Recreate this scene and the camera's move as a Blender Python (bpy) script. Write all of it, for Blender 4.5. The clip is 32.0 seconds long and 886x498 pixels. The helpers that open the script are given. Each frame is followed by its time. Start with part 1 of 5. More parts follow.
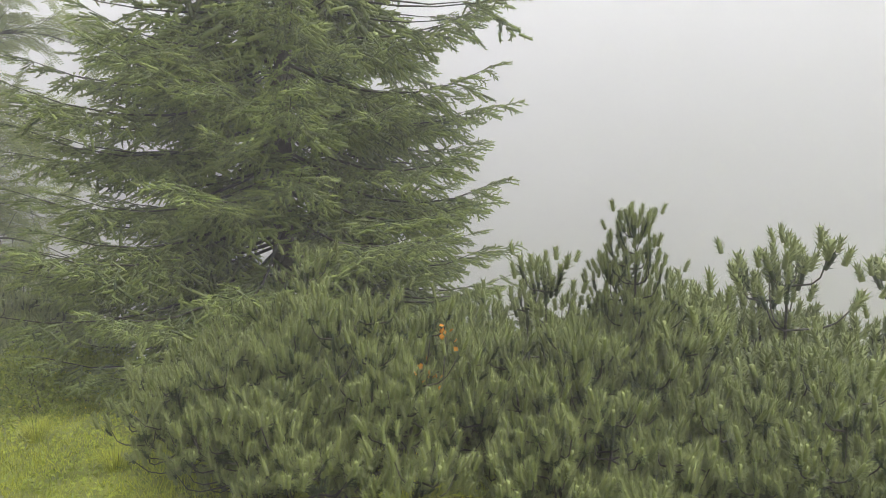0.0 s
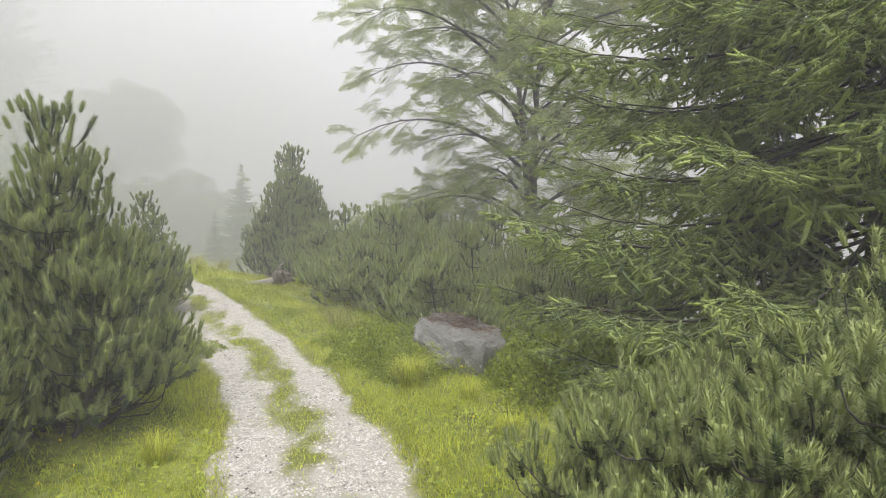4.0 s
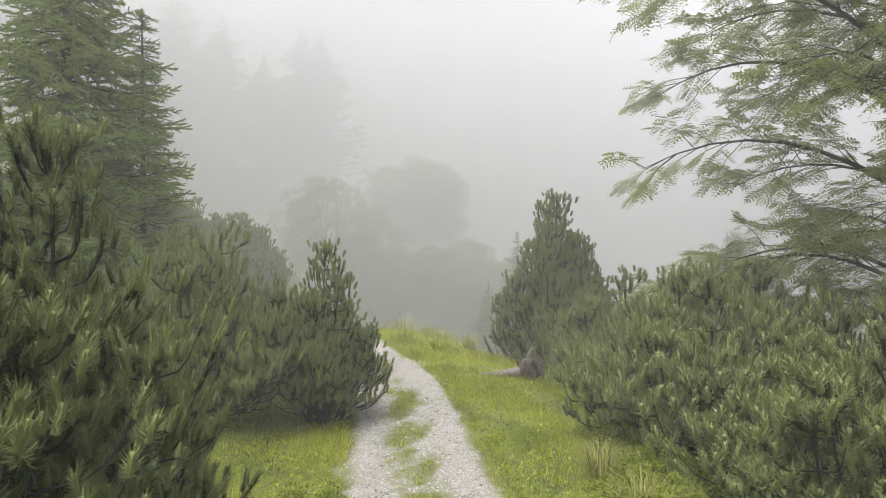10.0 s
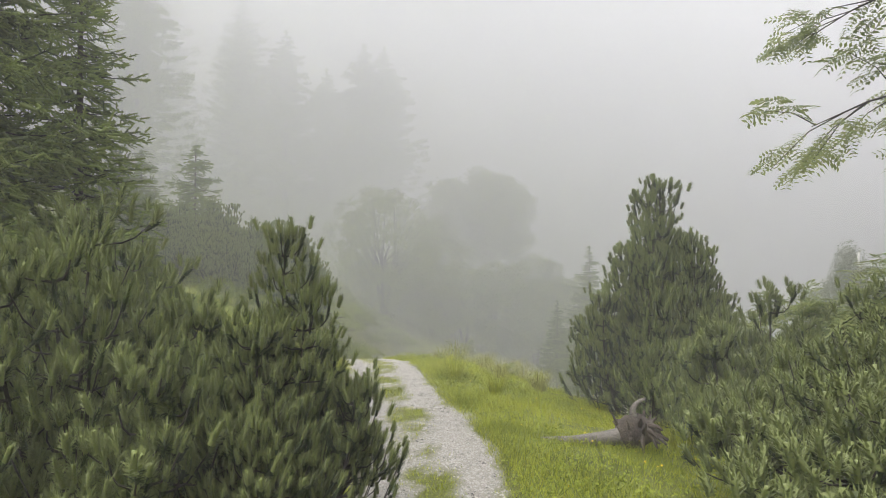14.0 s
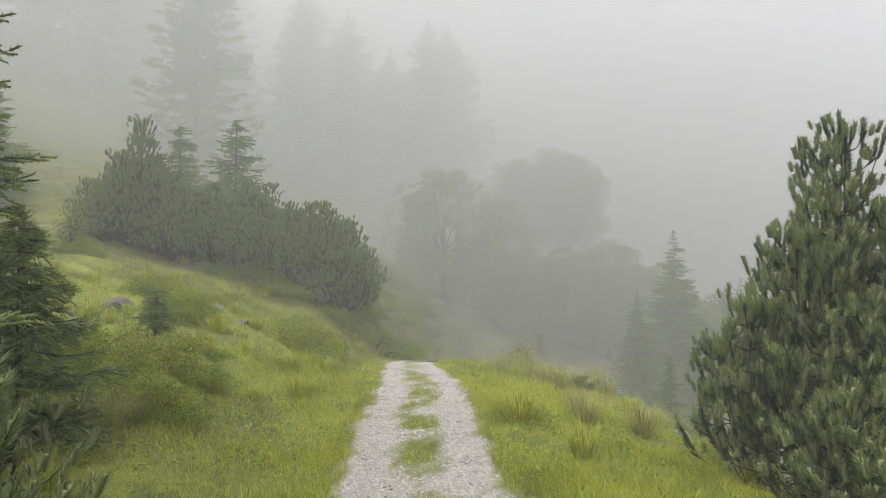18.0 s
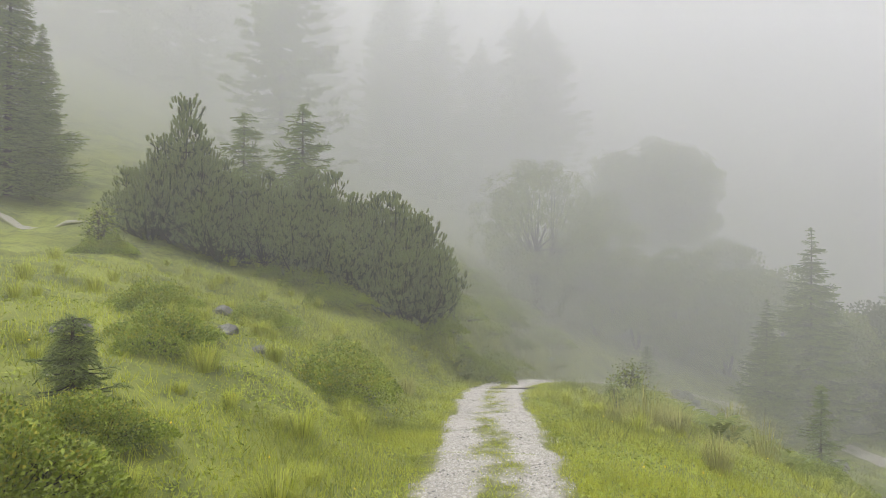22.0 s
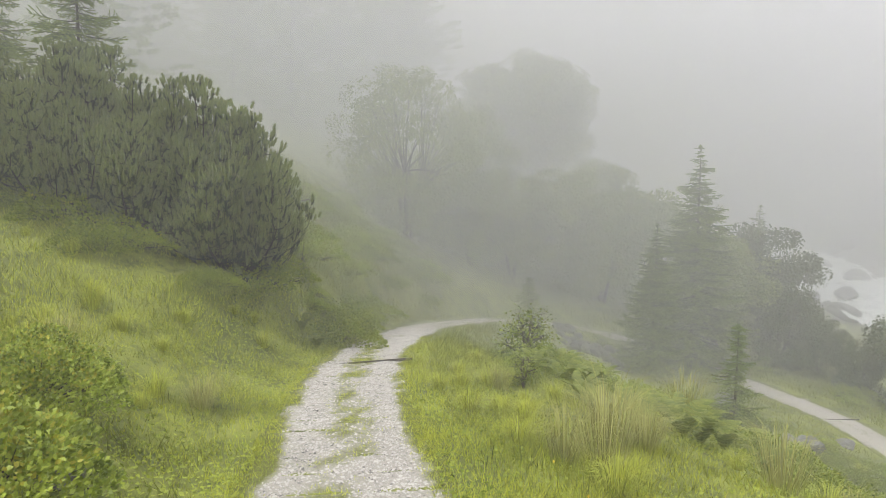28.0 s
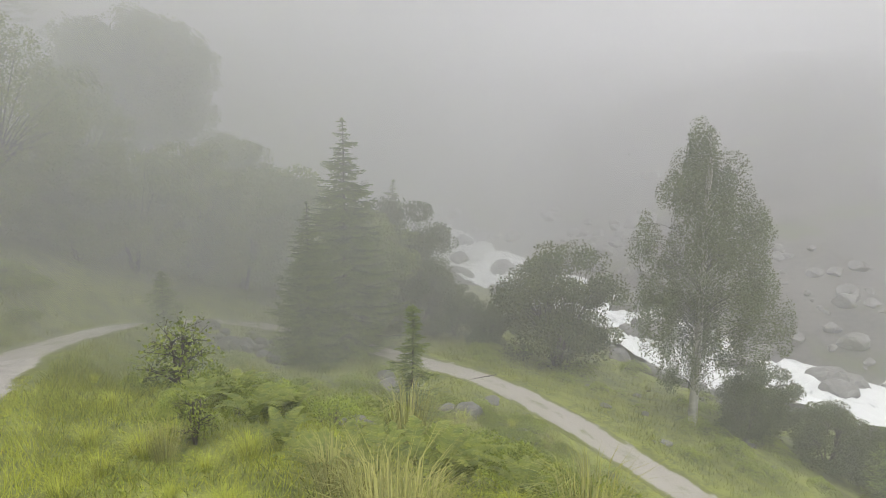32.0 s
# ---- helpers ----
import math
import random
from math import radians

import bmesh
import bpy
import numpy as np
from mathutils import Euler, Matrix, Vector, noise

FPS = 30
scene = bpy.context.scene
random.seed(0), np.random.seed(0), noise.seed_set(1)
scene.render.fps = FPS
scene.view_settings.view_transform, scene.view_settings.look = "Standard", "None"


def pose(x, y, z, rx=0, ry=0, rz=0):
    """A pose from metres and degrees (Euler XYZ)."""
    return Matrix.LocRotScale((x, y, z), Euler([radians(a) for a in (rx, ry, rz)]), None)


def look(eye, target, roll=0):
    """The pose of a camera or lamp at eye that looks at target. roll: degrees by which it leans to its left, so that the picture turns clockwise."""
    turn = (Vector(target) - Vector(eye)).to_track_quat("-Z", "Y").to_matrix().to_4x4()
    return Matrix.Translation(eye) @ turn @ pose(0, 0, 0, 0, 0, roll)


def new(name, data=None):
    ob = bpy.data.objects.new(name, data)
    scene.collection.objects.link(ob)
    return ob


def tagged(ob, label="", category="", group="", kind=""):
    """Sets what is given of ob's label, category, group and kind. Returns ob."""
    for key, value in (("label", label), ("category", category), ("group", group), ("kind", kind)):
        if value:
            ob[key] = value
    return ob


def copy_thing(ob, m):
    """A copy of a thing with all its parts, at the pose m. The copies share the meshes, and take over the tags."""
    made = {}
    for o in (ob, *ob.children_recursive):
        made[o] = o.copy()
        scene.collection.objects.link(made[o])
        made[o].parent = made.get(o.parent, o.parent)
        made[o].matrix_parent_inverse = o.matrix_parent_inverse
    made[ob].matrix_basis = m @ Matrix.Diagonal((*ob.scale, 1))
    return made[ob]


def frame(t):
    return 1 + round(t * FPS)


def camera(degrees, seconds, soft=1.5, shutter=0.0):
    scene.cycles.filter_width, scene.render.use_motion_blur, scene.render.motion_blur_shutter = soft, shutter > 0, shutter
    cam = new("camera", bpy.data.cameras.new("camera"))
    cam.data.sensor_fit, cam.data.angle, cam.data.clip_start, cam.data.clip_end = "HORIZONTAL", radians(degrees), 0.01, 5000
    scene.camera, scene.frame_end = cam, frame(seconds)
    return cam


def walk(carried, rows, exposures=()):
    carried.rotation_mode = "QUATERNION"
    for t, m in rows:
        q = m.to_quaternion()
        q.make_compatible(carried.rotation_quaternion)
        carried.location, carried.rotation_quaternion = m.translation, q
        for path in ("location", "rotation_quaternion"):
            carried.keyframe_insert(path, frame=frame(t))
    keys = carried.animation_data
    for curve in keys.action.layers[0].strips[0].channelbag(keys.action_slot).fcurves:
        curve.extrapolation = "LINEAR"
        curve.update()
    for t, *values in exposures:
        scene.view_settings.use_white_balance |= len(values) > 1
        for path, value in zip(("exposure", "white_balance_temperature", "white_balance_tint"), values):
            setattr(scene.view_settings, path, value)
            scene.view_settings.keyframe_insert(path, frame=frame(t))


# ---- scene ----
# A gravel path on a misty mountainside, above a torrent.

from mathutils.bvhtree import BVHTree

cam = camera(67.1, 32.0, soft=0.85)
PATH = [
    (0.0, -1.630, -2.125, 1.509, 84.97, -0.51, -63.91),
    (0.5, -1.338, -2.101, 1.493, 83.89, -0.47, -57.82),
    (1.0, -1.071, -2.106, 1.496, 83.02, -0.54, -50.54),
    (1.5, -0.842, -2.012, 1.462, 82.84, -0.49, -42.41),
    (2.0, -0.612, -1.894, 1.429, 82.75, -0.44, -36.73),
    (2.5, -0.350, -1.750, 1.405, 82.82, -0.42, -30.41),
    (3.0, -0.168, -1.558, 1.340, 82.99, -0.46, -24.03),
    (3.5, 0.050, -1.340, 1.306, 83.12, -0.24, -19.75),
    (4.0, 0.213, -1.114, 1.282, 83.76, -0.19, -13.77),
    (4.5, 0.345, -0.788, 1.245, 84.04, -0.24, -8.04),
    (6.5, 0.661, 0.395, 1.141, 84.98, -0.06, 3.06),
    (7.0, 0.667, 0.726, 1.105, 85.76, 0.03, 4.14),
    (7.5, 0.713, 1.072, 1.064, 86.82, -0.09, 5.21),
    (8.0, 0.776, 1.417, 1.072, 87.37, -0.03, 5.95),
    (8.5, 0.766, 1.785, 1.008, 88.27, -0.04, 6.99),
    (9.0, 0.753, 2.167, 0.983, 88.89, 0.04, 8.05),
    (9.5, 0.758, 2.547, 0.969, 89.44, 0.12, 9.09),
    (10.0, 0.664, 2.930, 0.960, 89.92, 0.01, 10.16),
    (10.5, 0.600, 3.296, 0.920, 90.45, 0.07, 10.98),
    (11.0, 0.533, 3.662, 0.905, 90.75, 0.04, 11.83),
    (11.5, 0.434, 4.042, 0.879, 91.11, -0.00, 12.57),
    (12.0, 0.424, 4.422, 0.836, 91.40, 0.04, 13.04),
    (12.5, 0.382, 4.809, 0.811, 91.62, -0.10, 13.80),
    (13.0, 0.315, 5.186, 0.812, 91.64, -0.04, 14.69),
    (13.5, 0.247, 5.588, 0.768, 91.65, -0.20, 15.16),
    (15.5, -0.107, 7.077, 0.836, 90.76, 0.01, 17.85),
    (16.0, -0.211, 7.423, 0.820, 90.71, -0.07, 18.18),
    (16.5, -0.273, 7.775, 0.831, 90.63, -0.14, 18.54),
    (17.0, -0.370, 8.106, 0.815, 90.43, -0.25, 19.75),
    (17.5, -0.439, 8.480, 0.803, 90.32, -0.27, 20.79),
    (18.0, -0.563, 8.898, 0.820, 90.25, -0.42, 21.53),
    (18.5, -0.756, 9.269, 0.829, 90.23, -0.23, 22.67),
    (19.0, -0.888, 9.673, 0.818, 90.26, -0.25, 23.79),
    (19.5, -1.018, 10.033, 0.803, 90.64, -0.23, 25.51),
    (20.0, -1.197, 10.342, 0.833, 90.77, -0.42, 26.93),
    (20.5, -1.325, 10.766, 0.873, 90.67, -0.46, 27.87),
    (21.0, -1.467, 11.139, 0.857, 90.64, -0.59, 28.81),
    (21.5, -1.637, 11.515, 0.857, 90.49, -0.65, 29.37),
    (22.0, -1.746, 11.959, 0.877, 90.04, -0.65, 29.48),
    (22.5, -1.892, 12.325, 0.886, 89.11, -0.65, 29.44),
    (23.0, -2.068, 12.670, 0.893, 88.09, -0.69, 28.96),
    (23.5, -2.254, 13.036, 0.915, 87.41, -0.72, 28.49),
    (24.0, -2.452, 13.390, 0.919, 85.49, -0.73, 28.42),
    (24.5, -2.614, 13.739, 0.887, 84.06, -0.52, 28.47),
    (26.5, -3.309, 15.173, 0.767, 83.77, -0.68, 27.67),
    (27.0, -3.442, 15.469, 0.756, 83.71, -0.70, 25.97),
    (27.5, -3.487, 15.803, 0.746, 83.68, -0.65, 22.49),
    (28.0, -3.577, 16.095, 0.712, 83.67, -0.59, 17.93),
    (28.5, -3.667, 16.421, 0.708, 83.55, -0.61, 13.78),
    (29.0, -3.735, 16.733, 0.694, 83.40, -0.66, 9.40),
    (29.5, -3.889, 17.061, 0.657, 83.22, -0.56, 5.50),
    (30.0, -3.998, 17.352, 0.616, 82.91, -0.52, 0.99),
    (30.5, -4.103, 17.685, 0.608, 82.49, -0.60, -3.74),
    (31.0, -4.259, 17.990, 0.581, 82.26, -0.63, -7.92),
    (31.5, -4.351, 18.277, 0.547, 82.22, -0.59, -11.19),
    (32.0, -4.450, 18.614, 0.550, 82.18, -0.58, -13.64),
]
walk(cam, [(t, pose(*p)) for t, *p in PATH], exposures=[(0.0, 1.82, 6350, 13), (2.0, 2.08, 6350, 13), (4.0, 2.04, 6350, 13), (9.0, 1.92, 6350, 13), (13.0, 1.70, 6350, 13), (20.0, 1.62, 6350, 13), (24.0, 1.77, 6350, 13), (28.0, 1.86, 6350, 13), (32.0, 1.59, 6350, 13)])

# ---- world, sun, mist ----
SUN_UP, SUN_TURN = radians(48), radians(200)
world = bpy.data.worlds.new("overcast_sky")
scene.world = world
world.use_nodes = True
wt = world.node_tree
sky = wt.nodes.new("ShaderNodeTexSky")
sky.sky_type, sky.sun_disc = "NISHITA", False
sky.sun_elevation, sky.sun_rotation, sky.altitude = SUN_UP, SUN_TURN, 1400
sky.air_density, sky.dust_density = 1.0, 4.0
grey = wt.nodes.new("ShaderNodeHueSaturation")
grey.inputs["Saturation"].default_value = 0.18
wt.links.new(sky.outputs["Color"], grey.inputs["Color"])
back = wt.nodes["Background"]
wt.links.new(grey.outputs["Color"], back.inputs["Color"])
back.inputs["Strength"].default_value = 0.15

lamp = bpy.data.lights.new("sun", "SUN")
lamp.energy, lamp.angle, lamp.color = 1.5, radians(40), (1.0, 0.97, 0.92)
sun = new("sun", lamp)
sun.matrix_world = look((0, 0, 60), (12, 22, 0))

scene.cycles.volume_bounces = 2


def mist(name, density):
    m = bpy.data.materials.new(name)
    m.use_nodes = True
    nt = m.node_tree
    nt.nodes.clear()
    out = nt.nodes.new("ShaderNodeOutputMaterial")
    vol = nt.nodes.new("ShaderNodeVolumeScatter")
    vol.inputs["Color"].default_value = (0.990, 0.989, 0.995, 1)
    vol.inputs["Density"].default_value = density
    vol.inputs["Anisotropy"].default_value = 0.2
    nt.links.new(vol.outputs[0], out.inputs["Volume"])
    return m


THIN_MIST, THICK_MIST = mist("thin_mist", 0.011), mist("thick_mist", 0.024)


# ---- materials ----
def mat(name, dark, light, scale=3.0, rough=0.75, fine=40.0, fine_amount=0.35, bump=0.3, island=0.0, thin=0.0, extra=None, spec=0.3):
    """A surface whose colour wanders between dark and light at two sizes, with fine relief. island: how much single pieces differ;
    thin: the share of light that passes through, as in a leaf; extra: (colour, threshold, scale) of patches."""
    m = bpy.data.materials.new(name)
    m.use_nodes = True
    n, l = m.node_tree.nodes, m.node_tree.links
    shader = n["Principled BSDF"]
    where = n.new("ShaderNodeTexCoord")
    big, small = n.new("ShaderNodeTexNoise"), n.new("ShaderNodeTexNoise")
    big.inputs["Scale"].default_value, small.inputs["Scale"].default_value = scale, fine
    big.inputs["Detail"].default_value, small.inputs["Detail"].default_value = 3.0, 4.0
    l.new(where.outputs["Object"], big.inputs["Vector"])
    l.new(where.outputs["Object"], small.inputs["Vector"])
    mixed = n.new("ShaderNodeMath")
    mixed.operation = "MULTIPLY_ADD"
    l.new(small.outputs["Fac"], mixed.inputs[0])
    mixed.inputs[1].default_value = fine_amount
    l.new(big.outputs["Fac"], mixed.inputs[2])
    value = mixed.outputs[0]
    if island:
        geo, more = n.new("ShaderNodeNewGeometry"), n.new("ShaderNodeMath")
        more.operation = "MULTIPLY_ADD"
        l.new(geo.outputs["Random Per Island"], more.inputs[0])
        more.inputs[1].default_value = island
        l.new(value, more.inputs[2])
        value = more.outputs[0]
    middle = 0.5 + fine_amount / 2 + island / 2
    ramp = n.new("ShaderNodeValToRGB")
    spread = 0.22 + fine_amount * 0.15 + island * 0.35
    for e, at, c in zip(ramp.color_ramp.elements, (middle - spread, middle + spread), (dark, light)):
        e.position, e.color = min(max(at, 0), 1), (*c, 1)
    l.new(value, ramp.inputs["Fac"])
    colour = ramp.outputs["Color"]
    if extra:
        tint, level, size, *soft = extra
        spot, step, over = n.new("ShaderNodeTexNoise"), n.new("ShaderNodeValToRGB"), n.new("ShaderNodeMix")
        spot.inputs["Scale"].default_value, spot.inputs["Detail"].default_value = size, 6.0
        l.new(where.outputs["Object"], spot.inputs["Vector"])
        step.color_ramp.elements[0].position, step.color_ramp.elements[1].position = level, min(level + (soft[0] if soft else 0.12), 1)
        l.new(spot.outputs["Fac"], step.inputs["Fac"])
        over.data_type = "RGBA"
        l.new(step.outputs["Color"], over.inputs["Factor"])
        l.new(colour, over.inputs["A"])
        over.inputs["B"].default_value = (*tint, 1)
        colour = over.outputs["Result"]
    l.new(colour, shader.inputs["Base Color"])
    shader.inputs["Roughness"].default_value = rough
    shader.inputs["Specular IOR Level"].default_value = spec
    if bump:
        relief = n.new("ShaderNodeBump")
        relief.inputs["Strength"].default_value, relief.inputs["Distance"].default_value = bump, 0.02
        l.new(small.outputs["Fac"], relief.inputs["Height"])
        l.new(relief.outputs["Normal"], shader.inputs["Normal"])
    if thin:
        leaf, both = n.new("ShaderNodeBsdfTranslucent"), n.new("ShaderNodeMixShader")
        l.new(colour, leaf.inputs["Color"])
        both.inputs["Fac"].default_value = thin
        l.new(shader.outputs[0], both.inputs[1])
        l.new(leaf.outputs[0], both.inputs[2])
        l.new(both.outputs[0], n["Material Output"].inputs["Surface"])
    return m


MEADOW = mat("meadow", (0.045, 0.062, 0.014), (0.215, 0.240, 0.042), 2.3, 0.9, 11.0, 0.9, 0.8, extra=((0.055, 0.070, 0.017), 0.42, 0.8, 0.38))
GRASS = mat("grass", (0.110, 0.150, 0.014), (0.47, 0.50, 0.056), 0.5, 0.55, 6.0, 0.3, 0.0, 0.7, 0.35, extra=((0.150, 0.190, 0.022), 0.54, 1.1, 0.20))
ROUGH_GRASS = mat("rough_grass", (0.055, 0.080, 0.012), (0.260, 0.285, 0.045), 0.7, 0.6, 6.0, 0.3, 0.0, 0.7, 0.3)
HERB = mat("herb_leaf", (0.10, 0.15, 0.014), (0.33, 0.38, 0.044), 0.6, 0.5, 8.0, 0.3, 0.0, 0.4, 0.3)
DRY_GRASS = mat("dry_grass", (0.15, 0.165, 0.045), (0.42, 0.41, 0.13), 0.8, 0.6, 6.0, 0.3, 0.0, 0.5, 0.3)
# older needles: the shade inside the bushes is put into this near-black green
PINE = mat("shaded_pine_needles", (0.008, 0.014, 0.006), (0.046, 0.066, 0.023), 2.2, 0.5, 9.0, 0.4, 0.0, 0.7, 0.05)
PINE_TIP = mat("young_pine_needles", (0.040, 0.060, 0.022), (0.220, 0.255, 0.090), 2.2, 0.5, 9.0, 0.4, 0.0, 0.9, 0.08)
SPRUCE = mat("spruce_needles", (0.028, 0.048, 0.018), (0.165, 0.205, 0.068), 1.6, 0.5, 8.0, 0.4, 0.0, 0.6, 0.15)
SPRUCE_TIP = mat("young_spruce_needles", (0.055, 0.090, 0.024), (0.270, 0.330, 0.092), 1.6, 0.5, 8.0, 0.4, 0.0, 0.6, 0.2)
# leaf of rowans, maples and misty alders; paling by mist is put into the green
LEAF = mat("mist_paled_leaf", (0.110, 0.155, 0.052), (0.345, 0.390, 0.135), 0.9, 0.5, 5.0, 0.3, 0.0, 0.45, 0.5)
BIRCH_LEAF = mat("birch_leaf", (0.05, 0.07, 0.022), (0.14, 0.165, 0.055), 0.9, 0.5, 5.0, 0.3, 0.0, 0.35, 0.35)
SHRUB = mat("heath_leaf", (0.055, 0.095, 0.011), (0.250, 0.300, 0.030), 2.5, 0.45, 12.0, 0.3, 0.0, 0.45, 0.25)
SHRUB_YELLOW = mat("yellowing_heath_leaf", (0.19, 0.21, 0.02), (0.42, 0.40, 0.05), 2.5, 0.45, 12.0, 0.3, 0.0, 0.45, 0.25)
DARK_SHRUB = mat("alpine_rose_leaf", (0.065, 0.110, 0.014), (0.315, 0.380, 0.048), 2.5, 0.45, 12.0, 0.3, 0.0, 0.5, 0.2)
FERN = mat("fern_frond", (0.07, 0.11, 0.016), (0.23, 0.26, 0.045), 1.5, 0.55, 9.0, 0.3, 0.0, 0.3, 0.35)
ORANGE = mat("withered_orange_leaf", (0.35, 0.13, 0.01), (0.65, 0.30, 0.03), 4.0, 0.6, 20.0, 0.3, 0.0, 0.3, 0.2)
BARK = mat("bark", (0.035, 0.028, 0.022), (0.13, 0.11, 0.09), 6.0, 0.9, 60.0, 0.6, 0.8)
TWIG = mat("twig_bark", (0.025, 0.022, 0.018), (0.075, 0.065, 0.055), 6.0, 0.9, 60.0, 0.4, 0.4)
BIRCH_BARK = mat("birch_bark", (0.30, 0.29, 0.26), (0.62, 0.60, 0.56), 3.0, 0.8, 25.0, 0.4, 0.4, extra=((0.05, 0.045, 0.04), 0.60, 7.0))
ROTTEN_WOOD = mat("rotten_wood", (0.03, 0.024, 0.02), (0.13, 0.105, 0.085), 5.0, 0.9, 50.0, 0.6, 0.8)
DEAD_WOOD = mat("weathered_wood", (0.10, 0.09, 0.08), (0.30, 0.27, 0.24), 4.0, 0.85, 45.0, 0.6, 0.8)
STONE = mat("granite", (0.014, 0.014, 0.012), (0.155, 0.152, 0.140), 7.0, 0.9, 34.0, 1.8, 1.0, extra=((0.27, 0.28, 0.24), 0.63, 19.0, 0.09))
DARK_STONE = mat("mossy_rock", (0.028, 0.028, 0.024), (0.15, 0.148, 0.135), 3.0, 0.9, 24.0, 1.0, 1.0, extra=((0.05, 0.06, 0.02), 0.58, 4.0))
SCREE = mat("scree", (0.032, 0.029, 0.026), (0.105, 0.098, 0.088), 0.25, 0.9, 2.5, 0.8, 0.8, extra=((0.07, 0.08, 0.03), 0.55, 0.2))
PEBBLE = mat("gravel_stone", (0.05, 0.047, 0.040), (0.46, 0.44, 0.40), 6.0, 0.9, 60.0, 0.3, 0.3, 0.9)
WET_STONE = mat("river_boulder", (0.055, 0.055, 0.052), (0.20, 0.195, 0.185), 0.8, 0.7, 8.0, 0.7, 0.7)
LITTER = mat("needle_litter", (0.05, 0.026, 0.016), (0.13, 0.07, 0.042), 6.0, 0.9, 60.0, 0.5, 0.6)
FLOWER = mat("yellow_petal", (0.70, 0.50, 0.02), (0.85, 0.65, 0.04), 5.0, 0.6, 20.0, 0.2, 0.0, 0.2, 0.2)
TIMBER = mat("dark_timber", (0.04, 0.035, 0.03), (0.12, 0.10, 0.085), 3.0, 0.85, 40.0, 0.5, 0.6)


def gravel_material(name):
    """Pale crushed stone; the mesh says how far each spot is grown over."""
    m = mat(name, (0.035, 0.033, 0.028), (0.33, 0.31, 0.27), 1.4, 0.95, 38.0, 1.9, 1.0)
    n, l = m.node_tree.nodes, m.node_tree.links
    shader = n["Principled BSDF"]
    stone = shader.inputs["Base Color"].links[0].from_socket
    grown, where, clump = n.new("ShaderNodeAttribute"), n.new("ShaderNodeTexCoord"), n.new("ShaderNodeTexNoise")
    grown.attribute_name = "grown"
    clump.inputs["Scale"].default_value, clump.inputs["Detail"].default_value = 14.0, 8.0
    clump.inputs["Roughness"].default_value = 0.75
    l.new(where.outputs["Object"], clump.inputs["Vector"])
    add, cut = n.new("ShaderNodeMath"), n.new("ShaderNodeMapRange")
    add.operation = "ADD"
    l.new(grown.outputs["Fac"], add.inputs[0])
    l.new(clump.outputs["Fac"], add.inputs[1])
    l.new(add.outputs[0], cut.inputs["Value"])
    cut.inputs["From Min"].default_value, cut.inputs["From Max"].default_value = 0.80, 1.25
    over = n.new("ShaderNodeMix")
    over.data_type = "RGBA"
    l.new(cut.outputs[0], over.inputs["Factor"])
    l.new(stone, over.inputs["A"])
    over.inputs["B"].default_value = (0.13, 0.145, 0.032, 1)
    l.new(over.outputs["Result"], shader.inputs["Base Color"])
    return m


GRAVEL = gravel_material("gravel")


def water_material():
    m = mat("white_water", (0.14, 0.17, 0.16), (0.66, 0.68, 0.67), 0.9, 0.35, 3.2, 1.3, 0.9, spec=0.5)
    return m


WATER = water_material()

# ---- building blocks ----
rng = np.random.default_rng(7)


def mesh_of(name, verts, tris, material, smooth=False):
    me = bpy.data.meshes.new(name)
    verts, tris = np.asarray(verts, np.float32).reshape(-1, 3), np.asarray(tris, np.int32).reshape(-1, 3)
    me.vertices.add(len(verts))
    me.vertices.foreach_set("co", verts.ravel())
    me.loops.add(tris.size)
    me.loops.foreach_set("vertex_index", tris.ravel())
    me.polygons.add(len(tris))
    me.polygons.foreach_set("loop_start", np.arange(0, tris.size, 3, dtype=np.int32))
    me.polygons.foreach_set("loop_total", np.full(len(tris), 3, np.int32))
    if smooth:
        me.polygons.foreach_set("use_smooth", np.ones(len(tris), bool))
    me.update(calc_edges=True)
    if material:
        me.materials.append(material)
    return me


JOINED = ("foliage", "new_growth", "branchwork", "yellow_foliage", "tuft", "root_plate")


def part(name, geometry, material, parent=None, label="", smooth=False):
    """Links (verts, tris) as one mesh object under a thing or a part."""
    me = geometry if isinstance(geometry, bpy.types.Mesh) else mesh_of(name, *geometry, material, smooth)
    ob = new(name, me)
    if parent:
        ob.parent = parent
    return tagged(ob, label, kind="stuff" if name in JOINED else "")


def thing(name, label, category, group="", place=None):
    ob = new(name)
    ob.empty_display_size = 0.2
    if place is not None:
        ob.matrix_basis = place
    return tagged(ob, label, category, group)


def merged(*pieces):
    verts, tris, base = [], [], 0
    for v, f in pieces:
        v, f = np.asarray(v, float).reshape(-1, 3), np.asarray(f, int).reshape(-1, 3)
        verts.append(v)
        tris.append(f + base)
        base += len(v)
    return np.concatenate(verts), np.concatenate(tris)


def unit(v):
    v = np.asarray(v, float)
    return v / np.maximum(np.linalg.norm(v, axis=-1, keepdims=True), 1e-9)


